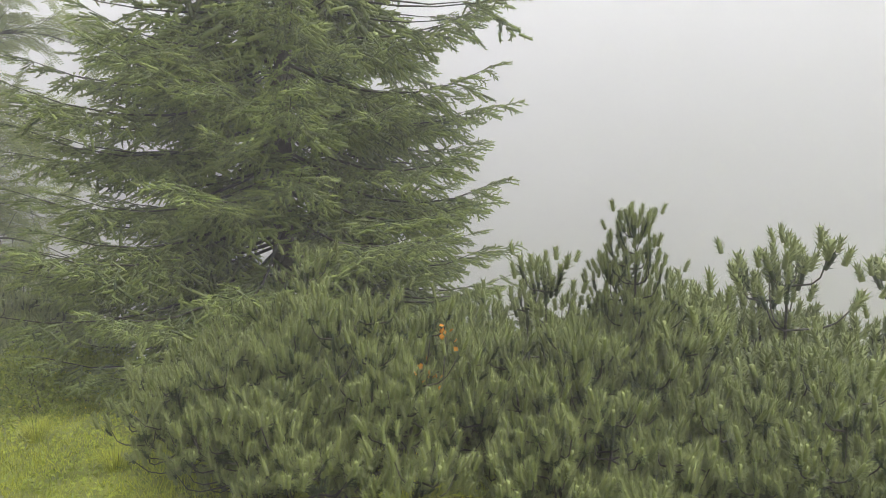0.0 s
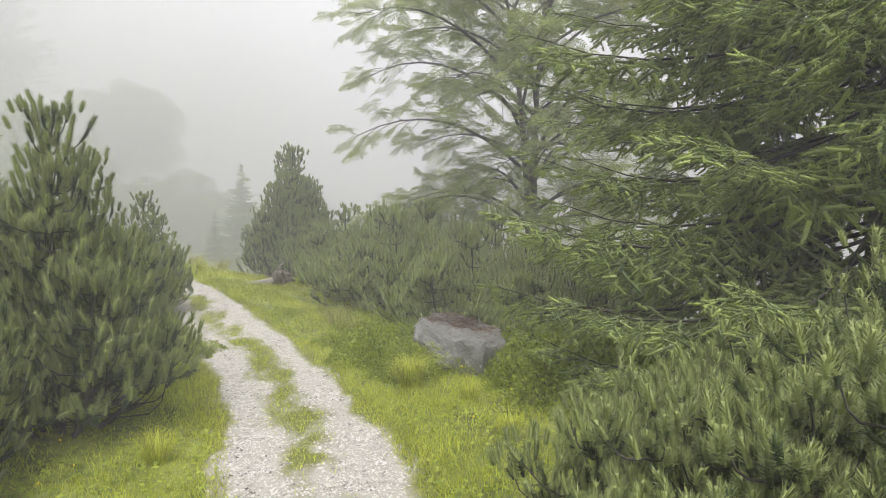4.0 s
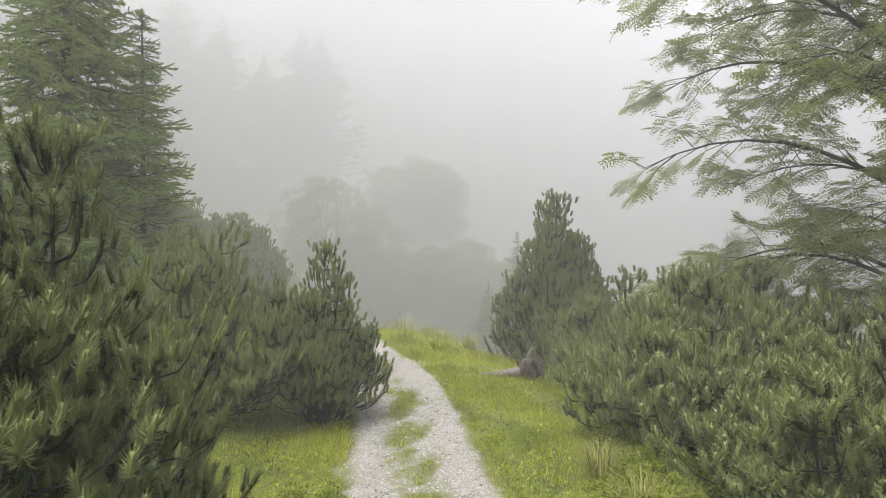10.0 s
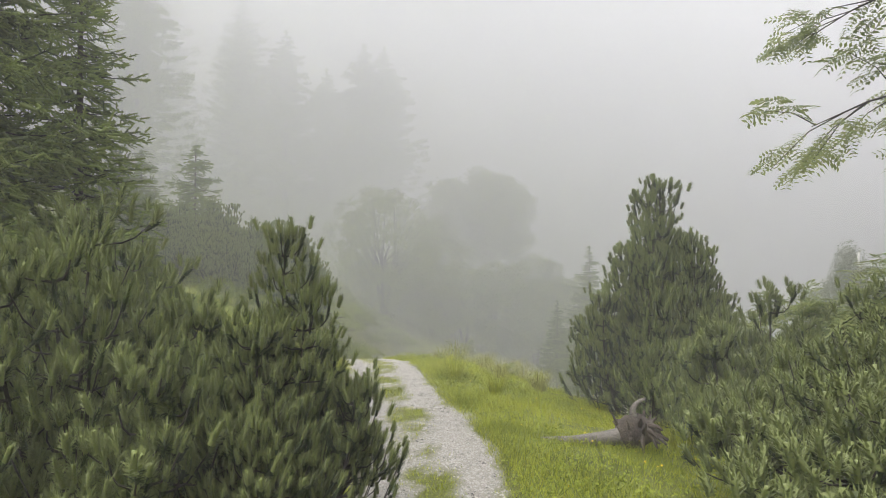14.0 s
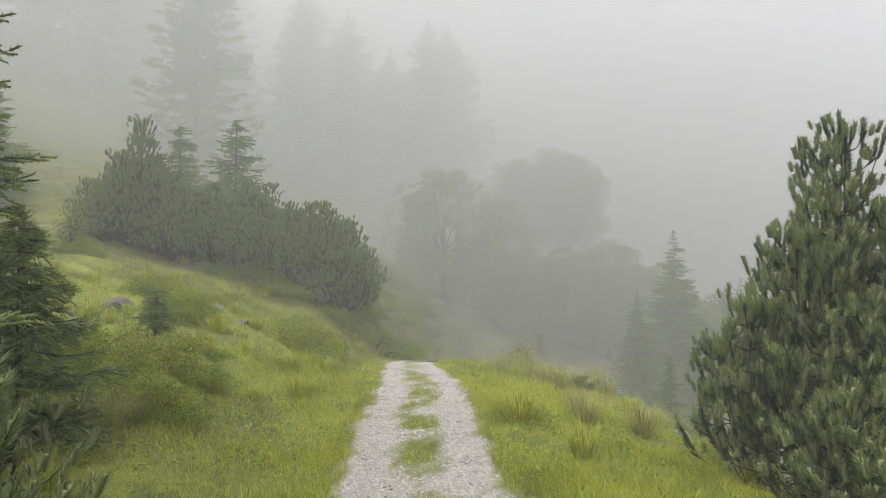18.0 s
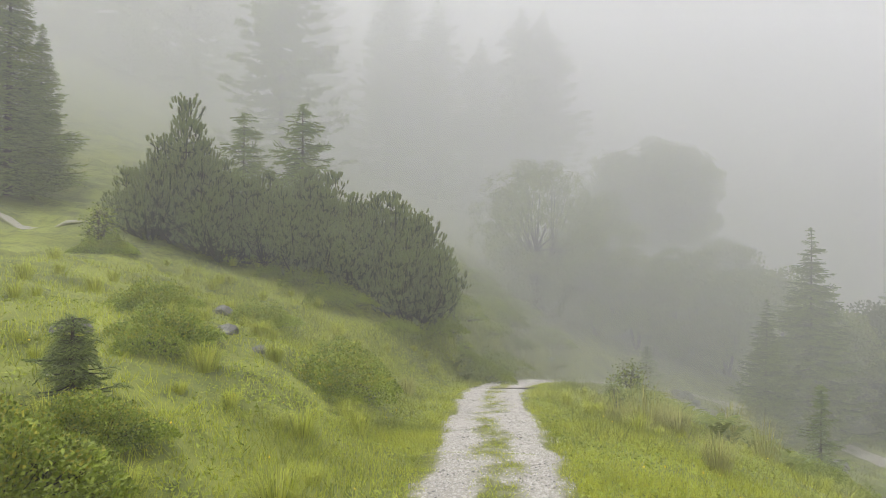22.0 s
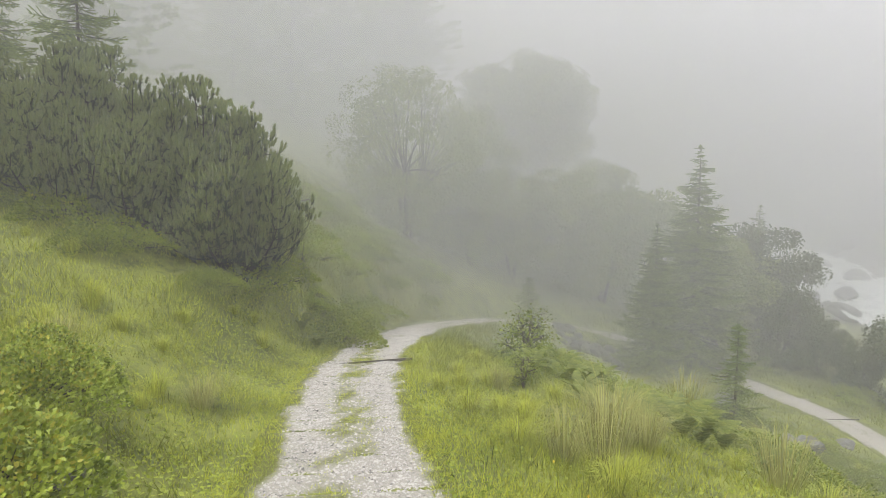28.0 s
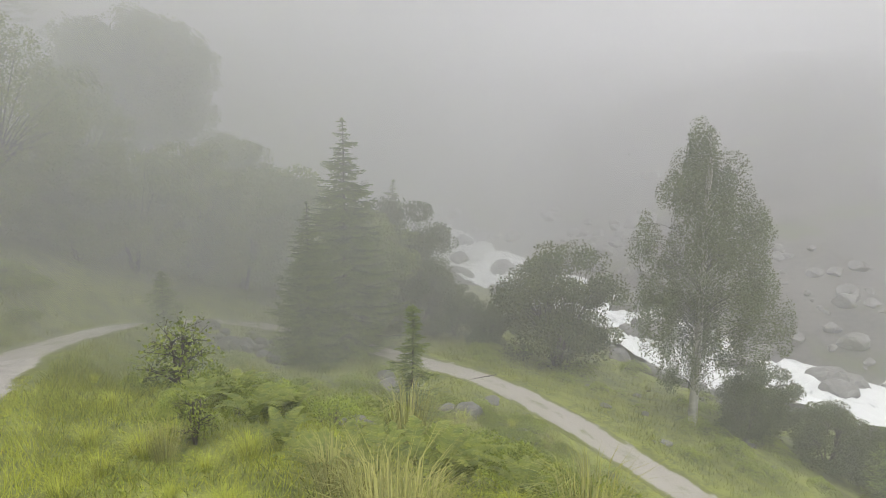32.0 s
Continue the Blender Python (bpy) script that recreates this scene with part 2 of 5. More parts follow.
def scatter(template, places, ways, sizes, rolls=None, flat=False):
    """Copies of a template whose axis is +z and whose face is +y, joined: at places, along ways. flat: its face looks up."""
    tv, tf = template
    ways, n = unit(ways), len(places)
    if n == 0:
        return np.zeros((0, 3)), np.zeros((0, 3), int)
    ref = np.tile((0.0, 0.0, 1.0), (n, 1))
    ref[np.abs(ways[:, 2]) > 0.97] = (1.0, 0.0, 0.0)
    side = unit(np.cross(ways, ref))
    face = np.cross(side, ways)
    if not flat or rolls is not None:
        a = rng.uniform(0, 2 * np.pi, n) if rolls is None else rolls
        c, s = np.cos(a)[:, None], np.sin(a)[:, None]
        side, face = c * side + s * face, c * face - s * side
    sizes = np.broadcast_to(np.asarray(sizes, float), (n,))[:, None, None]
    v = (tv[None, :, 0:1] * side[:, None] + tv[None, :, 1:2] * face[:, None] + tv[None, :, 2:3] * ways[:, None]) * sizes
    v = v + np.asarray(places)[:, None]
    f = tf[None] + (np.arange(n) * len(tv))[:, None, None]
    return v.reshape(-1, 3), f.reshape(-1, 3)


def tube(points, radii, sides=5):
    points = np.asarray(points, float)
    radii = np.broadcast_to(np.asarray(radii, float), (len(points),))
    along = unit(np.gradient(points, axis=0))
    ref = np.array((1.0, 0.0, 0.0)) if abs(along[0, 0]) < 0.8 else np.array((0.0, 1.0, 0.0))
    u = unit(np.cross(along, ref))
    w = np.cross(along, u)
    a = np.linspace(0, 2 * np.pi, sides, endpoint=False)
    ring = np.cos(a)[None, :, None] * u[:, None] + np.sin(a)[None, :, None] * w[:, None]
    v = (points[:, None] + ring * radii[:, None, None]).reshape(-1, 3)
    tris = []
    for i in range(len(points) - 1):
        for k in range(sides):
            p, q = i * sides + k, i * sides + (k + 1) % sides
            tris += [(p, q, p + sides), (q, q + sides, p + sides)]
    last = (len(points) - 1) * sides
    tris += [(last, last + k, last + k + 1) for k in range(1, sides - 1)]
    return v, np.array(tris)


def bend(a, b, c, n=6):
    """Points on a quadratic curve from a by b to c."""
    s = np.linspace(0, 1, n)[:, None]
    return (1 - s) ** 2 * np.asarray(a) + 2 * s * (1 - s) * np.asarray(b) + s**2 * np.asarray(c)


def brush(count, length, needle, width, splay, seed, flat=1.0):
    """A needle-covered shoot along +z."""
    r = np.random.default_rng(seed)
    verts = []
    for i in range(count):
        u = (i + r.uniform(0, 1)) / count
        a = i * 2.39996 + r.uniform(-0.3, 0.3)
        out = np.array((np.cos(a), np.sin(a) * flat, 0.0))
        lean = splay * (1.12 - 0.42 * u**2)
        way = unit(out * np.sin(lean) + np.array((0, 0, np.cos(lean))))
        side = unit(np.cross(way, (r.normal(), r.normal(), r.normal()))) * width / 2
        root = np.array((0, 0, u * length * 0.97)) + out * 0.002
        tip = root + way * needle * r.uniform(0.8, 1.15)
        verts += [root - side, root + side, tip]
    return np.array(verts), np.arange(count * 3).reshape(-1, 3)


def leaf_shape(length, width, cup=0.15):
    """One leaf along +z, its face +y, in four triangles folded on the midrib."""
    v = np.array([(0, 0, 0), (width / 2, cup * width, 0.45 * length), (0, 0, 0.5 * length), (-width / 2, cup * width, 0.45 * length), (0, -cup * width, length)])
    return v, np.array([(0, 1, 2), (0, 2, 3), (1, 4, 2), (2, 4, 3)])


def blade_leaf(length, width):
    """A tiny leaf in two triangles."""
    v = np.array([(0, 0, 0), (width / 2, 0.15 * width, 0.5 * length), (0, 0, length), (-width / 2, 0.15 * width, 0.5 * length)])
    return v, np.array([(0, 1, 2), (0, 2, 3)])


def pinnate(pairs, length, leaflet, width):
    """A feathered leaf (rowan, fern): leaflets in pairs along +z."""
    pieces = [(np.array([(-0.002, 0, 0), (0.002, 0, 0), (0, -0.01, length)]), np.array([(0, 1, 2)]))]
    for i in range(pairs):
        u = (i + 0.7) / (pairs + 0.4)
        size = leaflet * (1 - 0.75 * abs(u - 0.4) ** 1.3)
        for s in (-1, 1):
            root = np.array((0, -0.04 * u * u, u * length))
            tip = root + np.array((s * size * 0.9, -0.12 * size, size * 0.42))
            mid = (root + tip) / 2
            w = np.array((0, 0, width / 2))
            pieces.append((np.array([root, mid + w + (0, 0.004, 0), tip, mid - w]), np.array([(0, 1, 2), (0, 2, 3)])))
    return merged(*pieces)


# ---- the lie of the land ----
# x, y, height along the middle of the path, down to the hairpin and back under the slope
TRACK = np.array([(-2.6, -6, 0.3), (-1.0, -3, -0.05), (0.02, 0, -0.38), (0.44, 2.3, -0.6), (0.16, 5.4, -0.78), (-0.44, 8, -0.8), (-1.57, 11.5, -0.78),
                  (-2.78, 14, -0.8), (-3.92, 16.7, -0.92), (-5.52, 20, -1.35), (-7.7, 25, -2.1), (-9.2, 31, -3.1), (-9.9, 37, -4.2), (-9.3, 42.5, -5.2), (-6.6, 46, -6.1),
                  (-3.2, 46, -6.8), (-0.5, 44.2, -7.2), (3.0, 40.9, -7.6), (5.1, 35.5, -8.0), (6.4, 31.5, -8.4), (8.0, 26, -8.9), (11, 18, -9.6)])
SLOPE = np.array([(-5, -3, 0.3), (-4, 4, -0.6), (-5, 9, -0.5), (-6, 13, -0.35), (-8, 18, -0.3), (-12, 22.5, -0.1), (-9.6, 25.2, -1.0), (-15, 22, 0.9), (-18, 21, 1.4), (-17, 28, 1.7),
                  (-22, 42, 2.6), (-13, 33, -0.8), (-14, 42, -2.4), (-40, 60, 6), (-30, 15, 4.2), (-20, 2, 4.0), (3.5, 1, -0.7), (2.6, 6, -0.95), (2.0, 10.5, -1.1), (0.4, 15.5, -1.35),
                  (-1.6, 18, -1.35)])
RIGHT = np.array([(5.8, 12.6, -1.9), (-2.8, 22, -1.9), (-5.0, 26.5, -2.5), (-6.6, 32, -4.1), (-1.7, 32.6, -5.6), (0.8, 27, -5.3), (1.6, 20, -3.6), (5, 23, -7.5), (9, 12, -5.2),
                  (8, 3, -2.6), (14, -2, -7), (9.3, 38, -8.6), (6, 46, -8.3), (2, 52, -7.6), (-20, 90, 0), (-6, 66, -5.2), (-45, 110, 14), (-12, 56, -4.5)])
RIVER = np.array([(7, 110, -7.0), (10.2, 88, -7.2), (10.4, 76, -7.5), (11.8, 68.8, -7.9), (14.3, 61, -8.5), (16.4, 55, -9.3), (18.0, 50, -10.1), (21.3, 46.2, -10.8), (28, 41.5, -11.4), (46, 32, -12.5), (80, 10, -15)])
FAR_BANK = np.array([(24, 66, -6.5), (34, 52, -8), (50, 44, -9), (40, 90, 8), (75, 70, 9), (60, 140, 20), (120, 90, 18), (110, 20, -3), (20, 150, 14), (-20, 170, 24), (-90, 60, 34),
                     (-90, -60, 30), (0, -60, 6), (60, -50, -14), (30, 10, -13)])


def resample(points, step):
    """A smooth line through points, at even steps."""
    p = np.vstack([2 * points[0] - points[1], points, 2 * points[-1] - points[-2]])
    out = []
    for i in range(1, len(p) - 2):
        for s in np.linspace(0, 1, 24, endpoint=False):
            a, b, c, d = p[i - 1], p[i], p[i + 1], p[i + 2]
            out.append(0.5 * (2 * b + (c - a) * s + (2 * a - 5 * b + 4 * c - d) * s * s + (3 * b - a - 3 * c + d) * s**3))
    out = np.array(out + [points[-1]])
    run = np.r_[0, np.cumsum(np.linalg.norm(np.diff(out[:, :2], axis=0), axis=1))]
    at = np.arange(0, run[-1], step)
    return np.stack([np.interp(at, run, out[:, k]) for k in range(out.shape[1])], 1)


LANE = resample(TRACK, 0.2)
STREAM = resample(RIVER, 0.5)
anchors = np.vstack([TRACK, SLOPE, RIGHT, RIVER - (0, 0, 0.5), FAR_BANK])
SOFT = 2.5


def kernel(a, b):
    return np.sqrt(((a[:, None] - b[None]) ** 2).sum(-1) + SOFT**2)


flat = np.c_[np.ones(len(anchors)), anchors[:, :2]]
system = np.block([[kernel(anchors[:, :2], anchors[:, :2]) - 0.02 * np.eye(len(anchors)), flat], [flat.T, np.zeros((3, 3))]])
weights = np.linalg.solve(system, np.r_[anchors[:, 2], 0, 0, 0])


def nearest(xy, line):
    """For each place its distance to a line, the line's height there, and the side (left is positive)."""
    dist, high, side = np.empty(len(xy)), np.empty(len(xy)), np.empty(len(xy))
    way = np.gradient(line[:, :2], axis=0)
    for i in range(0, len(xy), 4000):
        d2 = ((xy[i : i + 4000, None] - line[None, :, :2]) ** 2).sum(-1)
        k = d2.argmin(1)
        dist[i : i + 4000], high[i : i + 4000] = np.sqrt(d2[np.arange(len(k)), k]), line[k, 2]
        off = xy[i : i + 4000] - line[k, :2]
        side[i : i + 4000] = way[k, 0] * off[:, 1] - way[k, 1] * off[:, 0]
    return dist, high, side


def ease(x, a, b):
    t = np.clip((x - a) / (b - a), 0, 1)
    return t * t * (3 - 2 * t)


def ripple(x, y):
    """Small unevenness of the turf."""
    return (0.05 * np.sin(1.3 * x + 0.7 * np.sin(0.9 * y)) * np.sin(1.1 * y + 0.8 * np.sin(0.6 * x)) + 0.038 * np.sin(3.1 * x + 1.7 * y) * np.sin(2.3 * y - 1.9 * x)
            + 0.02 * np.sin(7.3 * x - 3.1 * y) * np.sin(6.1 * y + 2.2 * x))


def ground(x, y, rough=True):
    xy = np.stack([np.ravel(x), np.ravel(y)], 1).astype(float)
    z = np.empty(len(xy))
    for i in range(0, len(xy), 8000):
        p = xy[i : i + 8000]
        z[i : i + 8000] = kernel(p, anchors[:, :2]) @ weights[:-3] + np.c_[np.ones(len(p)), p] @ weights[-3:]
    d, h, side = nearest(xy, LANE)
    bumps = ripple(xy[:, 0], xy[:, 1]) * (1 + 2.5 * ease(d, 3, 14))
    z = z + bumps * ease(d, 0.55, 1.6)
    keep = ease(d, 0.75, 2.4)
    z = h * (1 - keep) + z * keep
    d, h, _ = nearest(xy, STREAM)
    keep = ease(d, 3.0, 6.5)
    z = (h - 0.7) * (1 - keep) + z * keep
    return z


def on(x, y):
    return float(ground([x], [y])[0])


def spaced(knots):
    """Grid lines that are fine where (start, end, step) says so."""
    out = [np.arange(a, b, s) for a, b, s in knots]
    return np.r_[np.concatenate(out), knots[-1][1]]


gx = spaced([(-260, -100, 16), (-100, -40, 5), (-40, -14, 1.2), (-14, 8, 0.28), (8, 24, 0.9), (24, 60, 2.5), (60, 120, 6), (120, 280, 16)])
gy = spaced([(-220, -60, 16), (-60, -12, 4), (-12, -5, 0.8), (-5, 30, 0.28), (30, 54, 0.55), (54, 100, 2.2), (100, 160, 5), (160, 380, 16)])
mx, my = np.meshgrid(gx, gy)
mz = ground(mx, my)
cols = len(gx)
cells = (np.arange(len(gy) - 1)[:, None] * cols + np.arange(cols - 1)[None]).ravel()
land = (np.stack([mx.ravel(), my.ravel(), mz], 1), np.concatenate([np.stack([cells, cells + 1, cells + cols + 1], 1), np.stack([cells, cells + cols + 1, cells + cols], 1)]))
ground_ob = tagged(part("ground", land, MEADOW, smooth=True), "grassy mountainside falling to a stony torrent", "ground", kind="structure")
ground_ob.data.materials.append(SCREE)
centre = land[0][land[1]].mean(1)
away, _, bank = nearest(centre[:, :2], STREAM)
stony = (away < 3.5 + 1.0 * np.sin(centre[:, 0]) * np.sin(0.8 * centre[:, 1])) | ((bank > 0) & (away < 200) & (centre[:, 0] > 0))
ground_ob.data.polygons.foreach_set("material_index", stony.astype(np.int32))



def mist_body(name, plan, low, high, material, label):
    """A body of even mist over a plan, between two heights."""
    bm = bmesh.new()
    face = bm.faces.new([bm.verts.new((x, y, low)) for x, y in plan])
    up = bmesh.ops.extrude_face_region(bm, geom=[face])
    bmesh.ops.translate(bm, vec=(0, 0, high - low), verts=[v for v in up["geom"] if isinstance(v, bmesh.types.BMVert)])
    bmesh.ops.recalc_face_normals(bm, faces=bm.faces[:])
    me = bpy.data.meshes.new(name)
    bm.to_mesh(me)
    bm.free()
    me.materials.append(material)
    return tagged(new(name, me), label, "mist", kind="stuff")


mist_body("mist", ((-250, -215), (270, -215), (270, 360), (-250, 360)), -40, 59, THIN_MIST, "thin grey mist over the whole mountainside")
mist_body("mist_bank", ((34, -210), (265, -210), (265, 355), (-245, 355), (-245, -210), (-21, -210), (-21, 28), (-8, 28), (3, 45), (14, 60), (34, 63)), -39, 55, THICK_MIST, "thicker grey mist hanging over the valley and the forest")


def ribbon(line, half, lift, across=9, uneven=0.12, seed=3):
    """A strip that lies on the land along a line, with an uneven edge; UV across and along."""
    r = np.random.default_rng(seed)
    way = unit(np.c_[np.gradient(line[:, :2], axis=0), np.zeros(len(line))])
    side = np.stack([-way[:, 1], way[:, 0]], 1)
    k = np.linspace(-1, 1, across)
    wob = np.convolve(r.normal(0, 1, len(line) + 8), np.ones(5) / 5, "same")[4:-4] * uneven
    wob2 = np.convolve(r.normal(0, 1, len(line) + 8), np.ones(5) / 5, "same")[4:-4] * uneven
    reach = half + np.where(k[None] < 0, wob[:, None], wob2[:, None]) * np.abs(k[None])
    xy = line[:, None, :2] + side[:, None] * (k[None] * reach)[..., None]
    z = ground(xy[..., 0], xy[..., 1]).reshape(xy.shape[:2]) + lift - 0.05 * (np.abs(k) > 0.99)[None]
    v = np.concatenate([xy, z[..., None]], 2).reshape(-1, 3)
    n = len(line)
    c = (np.arange(n - 1)[:, None] * across + np.arange(across - 1)[None]).ravel()
    return (v, np.concatenate([np.stack([c + across, c + across + 1, c + 1], 1), np.stack([c + across, c + 1, c], 1)])), np.tile((k + 1) / 2, n)


def patchy(x, y, size, seed):
    """Smooth random patches between 0 and 1, in three sizes."""
    table = np.random.default_rng(seed).uniform(0, 1, (64, 64))
    total = np.zeros(np.shape(x))
    for k, (scale, share) in enumerate(((1.0, 0.5), (2.3, 0.3), (5.1, 0.2))):
        u, v = np.asarray(x) * scale / size + 7.3 * k, np.asarray(y) * scale / size + 3.1 * k
        i, j = np.floor(u).astype(int), np.floor(v).astype(int)
        a, b = ease(u - i, 0, 1), ease(v - j, 0, 1)
        at = lambda p, q: table[p % 64, q % 64]
        total += share * ((at(i, j) * (1 - a) + at(i + 1, j) * a) * (1 - b) + (at(i, j + 1) * (1 - a) + at(i + 1, j + 1) * a) * b)
    return total


def grown_over(x, y, off):
    """How far the path is grown over, by the distance from its middle line: the strip between the tracks and the edges."""
    d = np.abs(off)
    green = np.where(np.asarray(y) < 27, 0.64 - 0.12 * ease(np.asarray(y), 15.0, 21.0), 0.30)
    lane = np.interp(d, (0.0, 0.10, 0.22, 0.30, 0.42, 0.52, 0.62, 0.72), (1.0, 0.92, 0.55, 0.18, 0.08, 0.50, 0.92, 1.2))
    lane = np.where(d < 0.3, lane * green, lane)
    return np.clip(lane + 1.3 * (patchy(x, np.asarray(y) * 0.55, 0.27, 5) - 0.5) * (0.5 + lane), 0, 1)


FINE_LANE = resample(TRACK, 0.08)
(strip, lanes) = ribbon(FINE_LANE, 0.74, 0.012, 29, 0.05)
track_ob = part("path", strip, GRAVEL, smooth=True)
tagged(track_ob, "pale gravel path with grass growing between the wheel tracks", "path", kind="structure")
track_ob.data.attributes.new("grown", "FLOAT", "POINT").data.foreach_set("value", grown_over(strip[0][:, 0], strip[0][:, 1], (lanes * 2 - 1) * 0.74).astype(np.float32))
UPPER = resample(np.array([(-19.4, 20.1, 0), (-18.9, 20.6, 0), (-18.4, 21.0, 0), (-17.6, 21.7, 0), (-17.1, 22.6, 0)], float), 0.25)
(trail, trail_lanes) = ribbon(UPPER, 0.13, 0.03, 7, 0.03, 5)
trail_ob = tagged(part("trail", trail, GRAVEL, smooth=True), "narrow trodden trail crossing the upper meadow", "trail", kind="structure")
trail_ob.data.attributes.new("grown", "FLOAT", "POINT").data.foreach_set("value", (0.8 * np.abs(trail_lanes * 2 - 1) ** 3).astype(np.float32))


# ---- plants ----
def sheath(count, length, needle, width, seed, tip=False, core=0.012):
    """A piece of pine shoot: slim needles in a thick bottle brush round a twig; a tip closes to a blunt round brush."""
    g = np.random.default_rng(seed)
    u = (np.arange(count) + g.uniform(0, 0.8, count)) / count
    a = np.arange(count) * 2.39996 + g.uniform(-0.3, 0.3, count)
    lean = g.uniform(0.75, 1.15, count) if not tip else np.clip(1.1 - 0.85 * u**2.2 + g.normal(0, 0.09, count), 0.05, 1.1)
    out = np.stack([np.cos(a), np.sin(a), np.zeros(count)], 1)
    root = out * core * 0.7 + np.stack([np.zeros(count), np.zeros(count), u * length], 1)
    point = root + (out * np.sin(lean)[:, None] + np.stack([np.zeros(count), np.zeros(count), np.cos(lean)], 1)) * (needle * g.uniform(0.8, 1.12, count))[:, None]
    lat = np.stack([-np.sin(a), np.cos(a), np.zeros(count)], 1) * (width / 2)
    v = np.stack([root - lat, root + lat, point], 1)
    f = np.array([(0, 1, 2)])[None] + (np.arange(count) * 3)[:, None, None]
    stick = tube(np.array([(0, 0, -0.005), (0, 0, length * 0.6), (0, 0, length * 1.1 if tip else length)]), (core, core, core * (0.8 if tip else 1.0)), 4)
    return merged((v.reshape(-1, 3), f.reshape(-1, 3)), stick)


PINE_SHOOTS = {"near": sheath(34, 0.080, 0.047, 0.0072, 1, core=0.010), "mid": sheath(16, 0.095, 0.051, 0.0145, 2, core=0.013)}
PINE_CANDLES = {"near": sheath(60, 0.078, 0.046, 0.0072, 7, True, 0.014), "mid": sheath(28, 0.085, 0.050, 0.0140, 8, True, 0.017)}
PINE_GAP = {"near": 0.078, "mid": 0.092}


def spray(twigs, length, seg, count, needle, width, core, seed):
    """A flat fan of spruce twigs along +z that faces +y: its older twigs, and the young ends of them."""
    g = np.random.default_rng(seed)
    shoot = brush(count, seg, needle, width, 0.9, seed)
    if core:
        shoot = merged(shoot, tube(np.array([(0, 0, 0), (0, 0, seg)]), (core, core * 0.7), 3))
    old, young = [], []

    def twig(root, way, long):
        n = max(1, int(round(long / seg)))
        for m in range(n):
            (young if m == n - 1 else old).append((root + way * seg * 0.95 * m, way + g.normal(0, 0.07, 3), 1.0))
            way = unit(way + (0, g.normal(-0.06, 0.05), 0.04))

    twig(np.zeros(3), np.array((0, 0, 1.0)), length)
    for i in range(twigs):
        u = (i + 0.7) / (twigs + 0.8)
        way = unit(np.array(((-1) ** i * g.uniform(0.65, 0.95), g.normal(-0.10, 0.16), g.uniform(0.6, 0.85))))
        twig(np.array((0, -0.04 * u, u * length)), way, length * (0.58 * (1 - u) ** 0.7 + 0.10) * g.uniform(0.75, 1.15))
    make = lambda rows: scatter(shoot, np.array([r[0] for r in rows]), np.array([r[1] for r in rows]), np.array([r[2] for r in rows]))
    return make(old), make(young)


SPRAYS = {"near": [spray(6, 0.32, 0.078, 9, 0.026, 0.0090, 0.0095, 61 + k) for k in range(4)], "mid": [spray(5, 0.44, 0.15, 9, 0.042, 0.020, 0.014, 71 + k) for k in range(4)],
          "far": [spray(5, 0.9, 0.45, 8, 0.26, 0.20, 0.0, 81 + k) for k in range(4)]}
SPRAY_LENGTH = {"near": 0.32, "mid": 0.44, "far": 0.9}
SPRAY_STEP = {"near": 0.25, "mid": 0.27, "far": 0.62}


